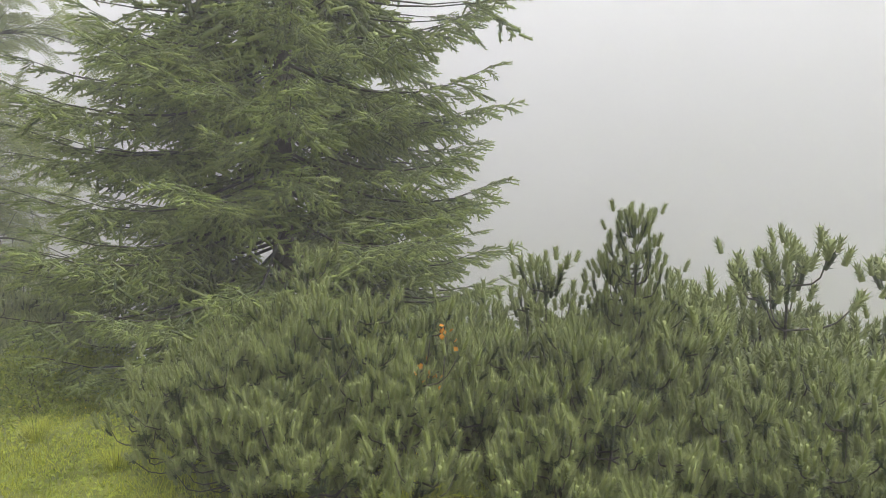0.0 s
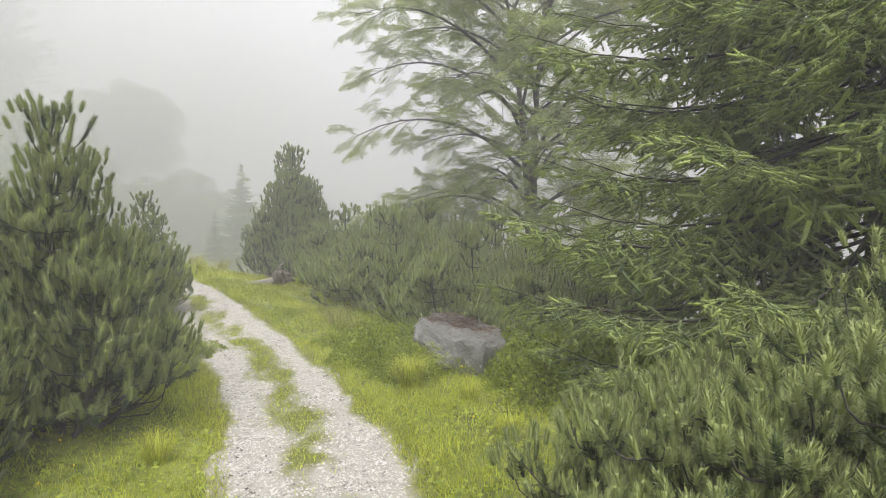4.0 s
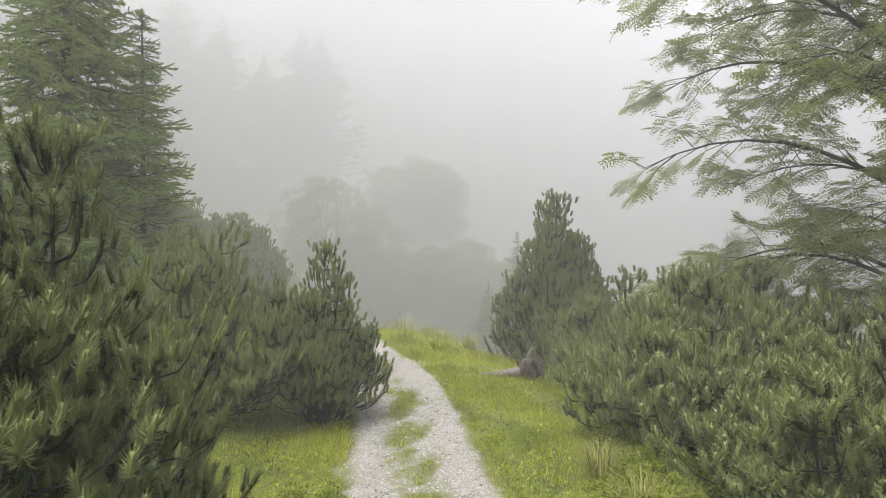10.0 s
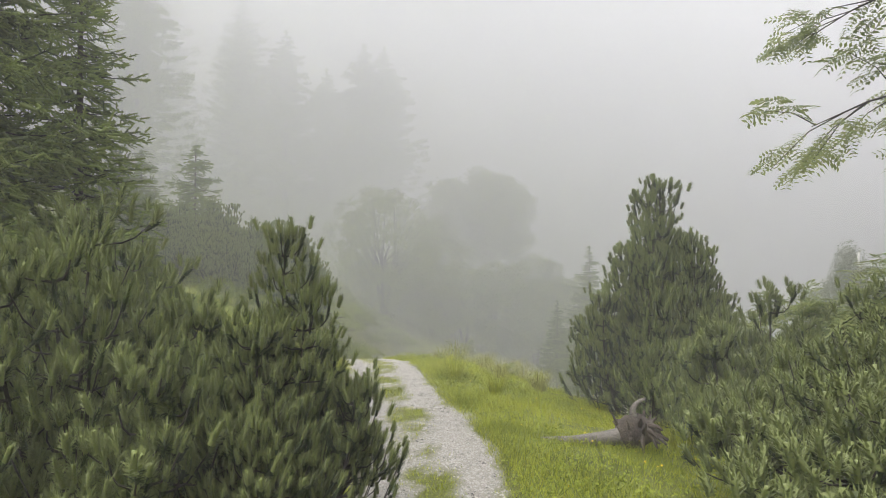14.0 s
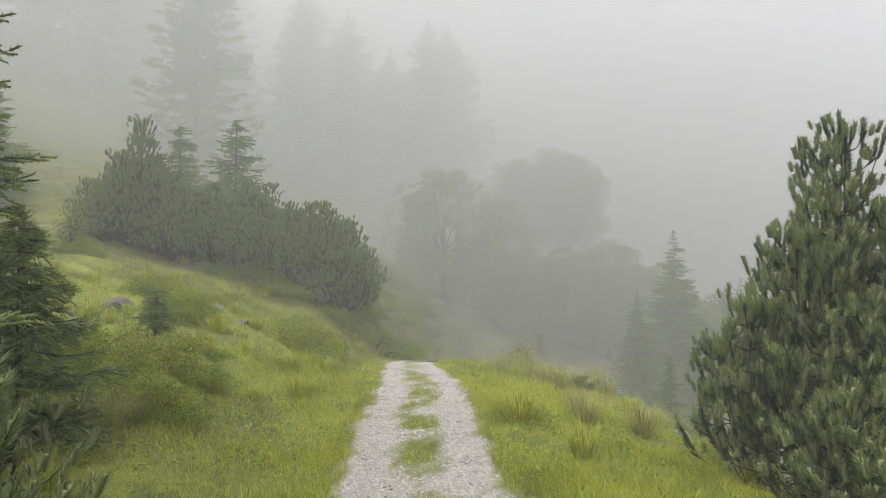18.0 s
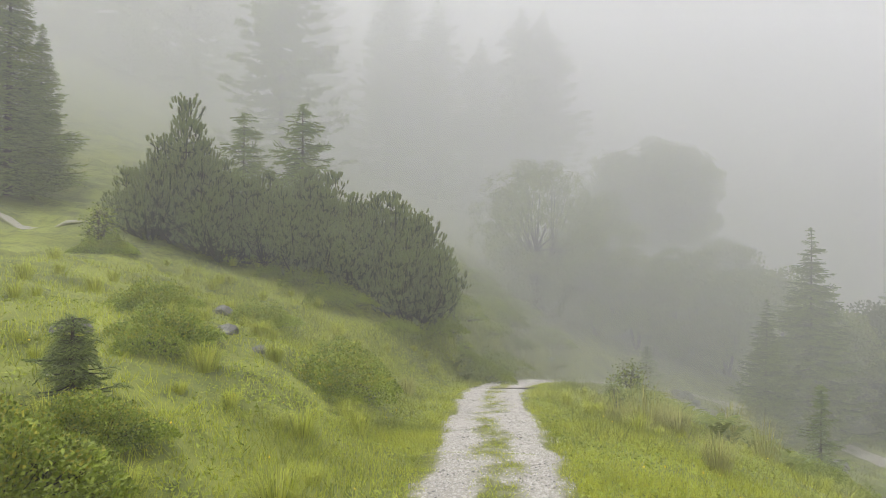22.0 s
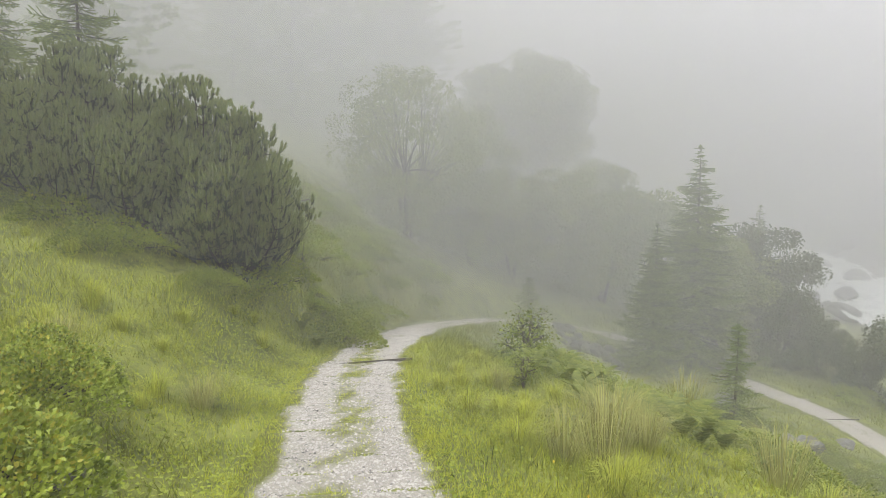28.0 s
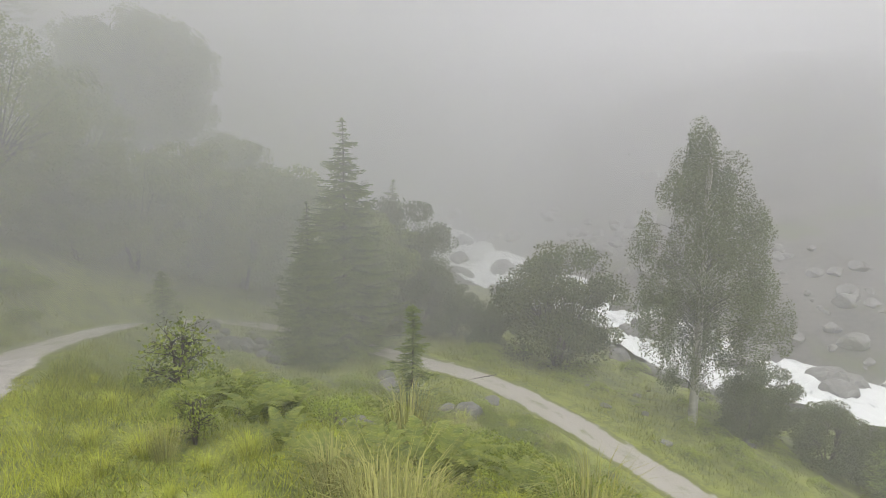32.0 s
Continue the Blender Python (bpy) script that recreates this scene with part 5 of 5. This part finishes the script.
for i in range(70):
    k = g.integers(165, 250)
    p, q = LANE[k], LANE[k + 1]
    s2 = np.array((-(q - p)[1], (q - p)[0])) / 0.2
    a = g.uniform(1.3, 6.5)
    x, y = p[0] + s2[0] * a, p[1] + s2[1] * a
    s = g.uniform(0.5, 1.4)
    if nearest(np.array([[x, y]]), LANE)[0][0] > 0.8 + 0.9 * s:
        again(green_heath, x, y, g.uniform(0, 360), s)
dark_heath = put(heath("alpine_rose", 0.75, 0.5, 73, 2600, "low dark green alpine rose shrub on the rough slope", "alpine rose", "alpine roses", yellow=0.02, leaf_mat=DARK_SHRUB), -2.0, 29.0, 0)
for i in range(150):
    x, y = g.uniform(-8.5, 14), g.uniform(25.5, 47)
    d = nearest(np.array([[x, y]]), LANE)[0][0]
    low = (x - 5.0) * 0.9 + (y - 36) > -4 and x > 3
    if d > 1.5 and (low and g.uniform() < 0.6 or -7.6 - 0.1 * (y - 22) < x < -2.0 + 0.42 * (y - 21)):
        again(dark_heath, x, y, g.uniform(0, 360), g.uniform(0.35, 1.1))
for i in range(46):
    k = g.integers(170, 250)
    p, q = LANE[k], LANE[k + 1]
    s2 = np.array((-(q - p)[1], (q - p)[0])) / 0.2
    a = g.uniform(1.5, 8)
    x, y = p[0] + s2[0] * a, p[1] + s2[1] * a
    s = g.uniform(0.5, 1.5)
    if nearest(np.array([[x, y]]), LANE)[0][0] > 0.9 + 0.9 * s:
        again(dark_heath, x, y, g.uniform(0, 360), s)
bracken = put(fern("fern", 9, 0.6, 91), -3.2, 23.9, 0)
for x, y, turn, s in ((-3.27, 24.35, 40, 0.95), (-3.75, 23.85, 80, 0.85), (-4.2, 23.95, 150, 0.8), (-4.8, 25.9, 20, 0.95), (-5.05, 27.2, 100, 0.9), (-4.35, 26.8, 220, 0.9), (-3.0, 24.1, 10, 0.9), (-2.7, 24.6, 300, 0.95), (-4.5, 25.1, 60, 0.8), (-3.4, 24.9, 200, 0.8), (-4.6, 26.4, 0, 0.8), (-3.9, 24.6, 30, 0.75), (-5.4, 26.6, 140, 0.8), (-2.2, 24.4, 110, 0.8), (-9.0, 26.0, 10, 0.7), (-9.5, 26.4, 60, 0.7)):
    again(bracken, x, y, turn, s)
twig_rowan = put(leafy_tree("sapling", 1.0, 0.4, 37, SMALL_LEAF, SHRUB, stems=4, leaves=7, limbs=7, parts=5, clear=0.1, label="leafy willow sapling on the slope edge", group="saplings"), -6.1, 29.6, 0, 1.25)
again(twig_rowan, -5.35, 25.5, 90, 0.5)
again(twig_rowan, -14.6, 20.4, 20, 0.9)

small_stone = put(stone("stone", (0.42, 0.34, 0.26), 7, STONE, "grey stone half sunk in the turf", "stone", "stones in the turf"), -6.9, 18.9, 0, 1.0, 0.02)
for x, y, turn, s in ((-9.4, 17.4, 40, 0.9), (-8.2, 17.9, 100, 0.7), (-10.2, 19.6, 20, 0.8), (1.79, 2.33, 10, 0.35), (-3.61, 26.8, 50, 1.0), (-3.4, 27.0, 90, 0.8), (2.27, 39.05, 60, 1.5), (0.67, 34.4, 15, 1.3), (2.3, 33.2, 70, 1.0), (-1.14, 40.4, 20, 1.6), (-1.2, 38.8, 80, 2.0), (-1.8, 26.1, 0, 0.8), (3.4, 31.4, 0, 1.2), (1.4, 31.6, 80, 1.4), (-2.6, 34.0, 40, 1.4), (-1.0, 20.4, 0, 0.9), (-7.6, 14.7, 130, 0.7), (-8.24, 15.9, 20, 0.9), (-7.56, 17.8, 60, 0.5)):
    again(small_stone, x, y, turn, s)

# the stone heap below the hairpin
dark_stone = put(stone("rock", (0.42, 0.36, 0.30), 17, DARK_STONE, "dark mossy rock in the heap below the hairpin", "rock", "rocks below the hairpin"), -5.6, 42.8, 0, 1.6)
again(dark_stone, 0.75, 36.5, 30, 2.4)
again(dark_stone, 0.2, 36.9, 110, 1.4)
again(dark_stone, -4.55, 8.65, 40, 1.9, label="dark mossy rock beside the pines")
again(dark_stone, -5.2, 9.0, 140, 1.6, label="dark mossy rock beside the pines")
for i in range(46):
    u = g.uniform(0, 1)
    x, y = -7.4 + 3.8 * u + g.normal(0, 0.25), 43.4 - 1.6 * u + g.normal(0, 0.7)
    if nearest(np.array([[x, y]]), LANE)[0][0] > 1.0:
        again(dark_stone, x, y, g.uniform(0, 360), g.uniform(0.45, 1.7), 0.02)
for i in range(24):
    x, y = g.uniform(2.0, 13), g.uniform(31, 46)
    if nearest(np.array([[x, y]]), LANE)[0][0] > 1.1:
        again(small_stone, x, y, g.uniform(0, 360), g.uniform(0.3, 1.1), 0.01)

# withered sprigs in the low pines
for x, y, z in ((2.14, -0.31, 0.58), (1.94, -0.28, 0.38)):
    sprig = thing("withered_sprig", "orange withered leaf sprig among the pine shoots", "sprig", "withered sprigs")
    gg = np.random.default_rng(int(z * 100))
    part("foliage", scatter(SMALL_LEAF, gg.normal(0, 0.045, (12, 3)), gg.normal(0, 1, (12, 3)) + (0, 0, 0.5), 0.7), ORANGE, sprig)
    part("stem", tube(np.array([(0.05, 0, -0.8), (0, 0.02, -0.3), (0, 0, 0)]), (0.006, 0.005, 0.003), 4), TWIG, sprig)
    sprig.matrix_basis = pose(x, y, z)

# ---- turf and gravel ----
def turf(count, low, high, wide, box, near, far, seed, reach=3.0):
    """Blades of grass within a band along the path."""
    q = np.random.default_rng(seed)
    xy = np.stack([q.uniform(box[0], box[1], count * 3), q.uniform(box[2], box[3], count * 3)], 1)
    d, _, _ = nearest(xy, LANE)
    patch = 0.5 + 0.5 * np.sin(xy[:, 0] * 2.3 + np.sin(xy[:, 1] * 1.7) * 1.5) * np.sin(xy[:, 1] * 2.1 + 1.2 * np.sin(xy[:, 0] * 1.3))
    keep = (d > near) & (d < far) & (q.uniform(0, 1, len(xy)) < np.exp(-np.maximum(0, d - near) / reach) * (0.45 + 0.55 * patch))
    xy = xy[keep][:count]
    z = ground(xy[:, 0], xy[:, 1])
    n = len(xy)
    root = np.c_[xy, z - 0.005]
    a = q.uniform(0, 6.283, n)
    lat = np.stack([np.cos(a), np.sin(a), np.zeros(n)], 1) * (wide / 2)
    tall = (q.uniform(low, high, n) * (0.55 + 0.9 * patch[keep][:count]))[:, None]
    tip = root + np.stack([q.normal(0, 0.45, n), q.normal(0, 0.45, n), np.ones(n)], 1) * tall
    return np.stack([root - lat, root + lat, tip], 1), np.arange(n * 3).reshape(-1, 3)


def on_path(count, seed):
    """Short blades where the path is grown over."""
    q = np.random.default_rng(seed)
    k = q.integers(0, 190, count)
    off = q.uniform(-0.74, 0.74, count)
    way = np.gradient(LANE[:, :2], axis=0) / 0.2
    run = q.uniform(-0.1, 0.1, count)
    x, y = LANE[k, 0] - way[k, 1] * off + way[k, 0] * run, LANE[k, 1] + way[k, 0] * off + way[k, 1] * run
    grown = grown_over(x, y, off)
    keep = grown + q.uniform(-0.35, 0.35, count) > 0.55
    x, y, grown = x[keep], y[keep], grown[keep]
    n = len(x)
    root = np.c_[x, y, ground(x, y) + 0.004]
    a = q.uniform(0, 6.283, n)
    lat = np.stack([np.cos(a), np.sin(a), np.zeros(n)], 1) * 0.0038
    tip = root + np.stack([q.normal(0, 0.55, n), q.normal(0, 0.55, n), np.ones(n)], 1) * (q.uniform(0.012, 0.045, n) * (0.5 + 0.8 * grown))[:, None]
    return np.stack([root - lat, root + lat, tip], 1), np.arange(n * 3).reshape(-1, 3)


blades = merged(turf(200000, 0.03, 0.09, 0.007, (-6, 4, -3, 22), 0.56, 4.0, 1, 2.2), turf(110000, 0.04, 0.12, 0.0085, (-14, 4, 10, 28), 0.65, 10.0, 2, 6.0), on_path(105000, 3))
tagged(part("grass", blades, GRASS), "short lush green meadow grass along the path", "grass", kind="stuff")
tagged(part("rough_grass", merged(turf(70000, 0.08, 0.24, 0.018, (-30, 12, 27, 60), 0.9, 18.0, 4, 10.0), turf(60000, 0.06, 0.18, 0.010, (-13, 4, 19, 38), 1.0, 9.0, 6, 7.0)), ROUGH_GRASS), "taller dull green grass on the rough slope", "grass", kind="stuff")


def herbs(count, box, near, far, seed):
    q = np.random.default_rng(seed)
    xy = np.stack([q.uniform(box[0], box[1], count * 3), q.uniform(box[2], box[3], count * 3)], 1)
    d, _, _ = nearest(xy, LANE)
    patch = np.sin(xy[:, 0] * 1.9 + 2 * np.sin(xy[:, 1] * 0.9)) * np.sin(xy[:, 1] * 1.6 + 1.4 * np.sin(xy[:, 0] * 1.1))
    xy = xy[(d > near) & (d < far) & (patch > q.uniform(-0.6, 0.6, len(xy)))][:count]
    n = len(xy)
    at = np.c_[xy, ground(xy[:, 0], xy[:, 1]) + q.uniform(0.01, 0.06, n)]
    return scatter(HEATH_LEAF, at, q.normal(0, 1, (n, 3)) * (1, 1, 0.35), q.uniform(0.6, 1.3, n), q.normal(0, 0.5, n), True)


tagged(part("herbs", merged(herbs(70000, (-10, 4, -3, 28), 0.62, 6.0, 5)), HERB), "clover and small herbs in the turf", "herbs", kind="stuff")
q = np.random.default_rng(8)
n = 500
k = q.integers(10, 140, n)
off = q.choice([-1, 1], n) * q.uniform(0.9, 4.5, n)
dirs = np.gradient(LANE[:, :2], axis=0) / 0.2
fx, fy = LANE[k, 0] - dirs[k, 1] * off, LANE[k, 1] + dirs[k, 0] * off
fz = ground(fx, fy)
tagged(part("buttercups", scatter(leaf_shape(0.022, 0.022), np.c_[fx, fy, fz + q.uniform(0.05, 0.16, n)], q.normal(0, 1, (n, 3)), 1.0), FLOWER), "scattered small yellow meadow flowers", "flowers", kind="stuff")

PEBBLE_CAP = (np.array([(1, 0, -0.2), (0, 1, -0.2), (-1, 0, -0.2), (0, -1, -0.2), (0.1, 0.1, 0.75)], float) * 0.5 * (1, 0.8, 0.7), np.array([(0, 1, 4), (1, 2, 4), (2, 3, 4), (3, 0, 4)]))
n = 160000
k = q.integers(5, 205, n)
lane = q.uniform(-0.68, 0.68, n)
run = q.uniform(-0.1, 0.1, n)
px, py = LANE[k, 0] - dirs[k, 1] * lane + dirs[k, 0] * run, LANE[k, 1] + dirs[k, 0] * lane + dirs[k, 1] * run
bare = grown_over(px, py, lane) < q.uniform(0.15, 0.6, n)
px, py = px[bare], py[bare]
n = len(px)
pz = ground(px, py) + 0.015
tagged(part("gravel", scatter(PEBBLE_CAP, np.c_[px, py, pz], q.normal(0, 0.25, (n, 3)) + (0, 0, 1), np.clip(q.lognormal(-4.15, 0.42, n), 0.007, 0.045)), PEBBLE), "loose pale crushed gravel on the path", "gravel", kind="stuff")
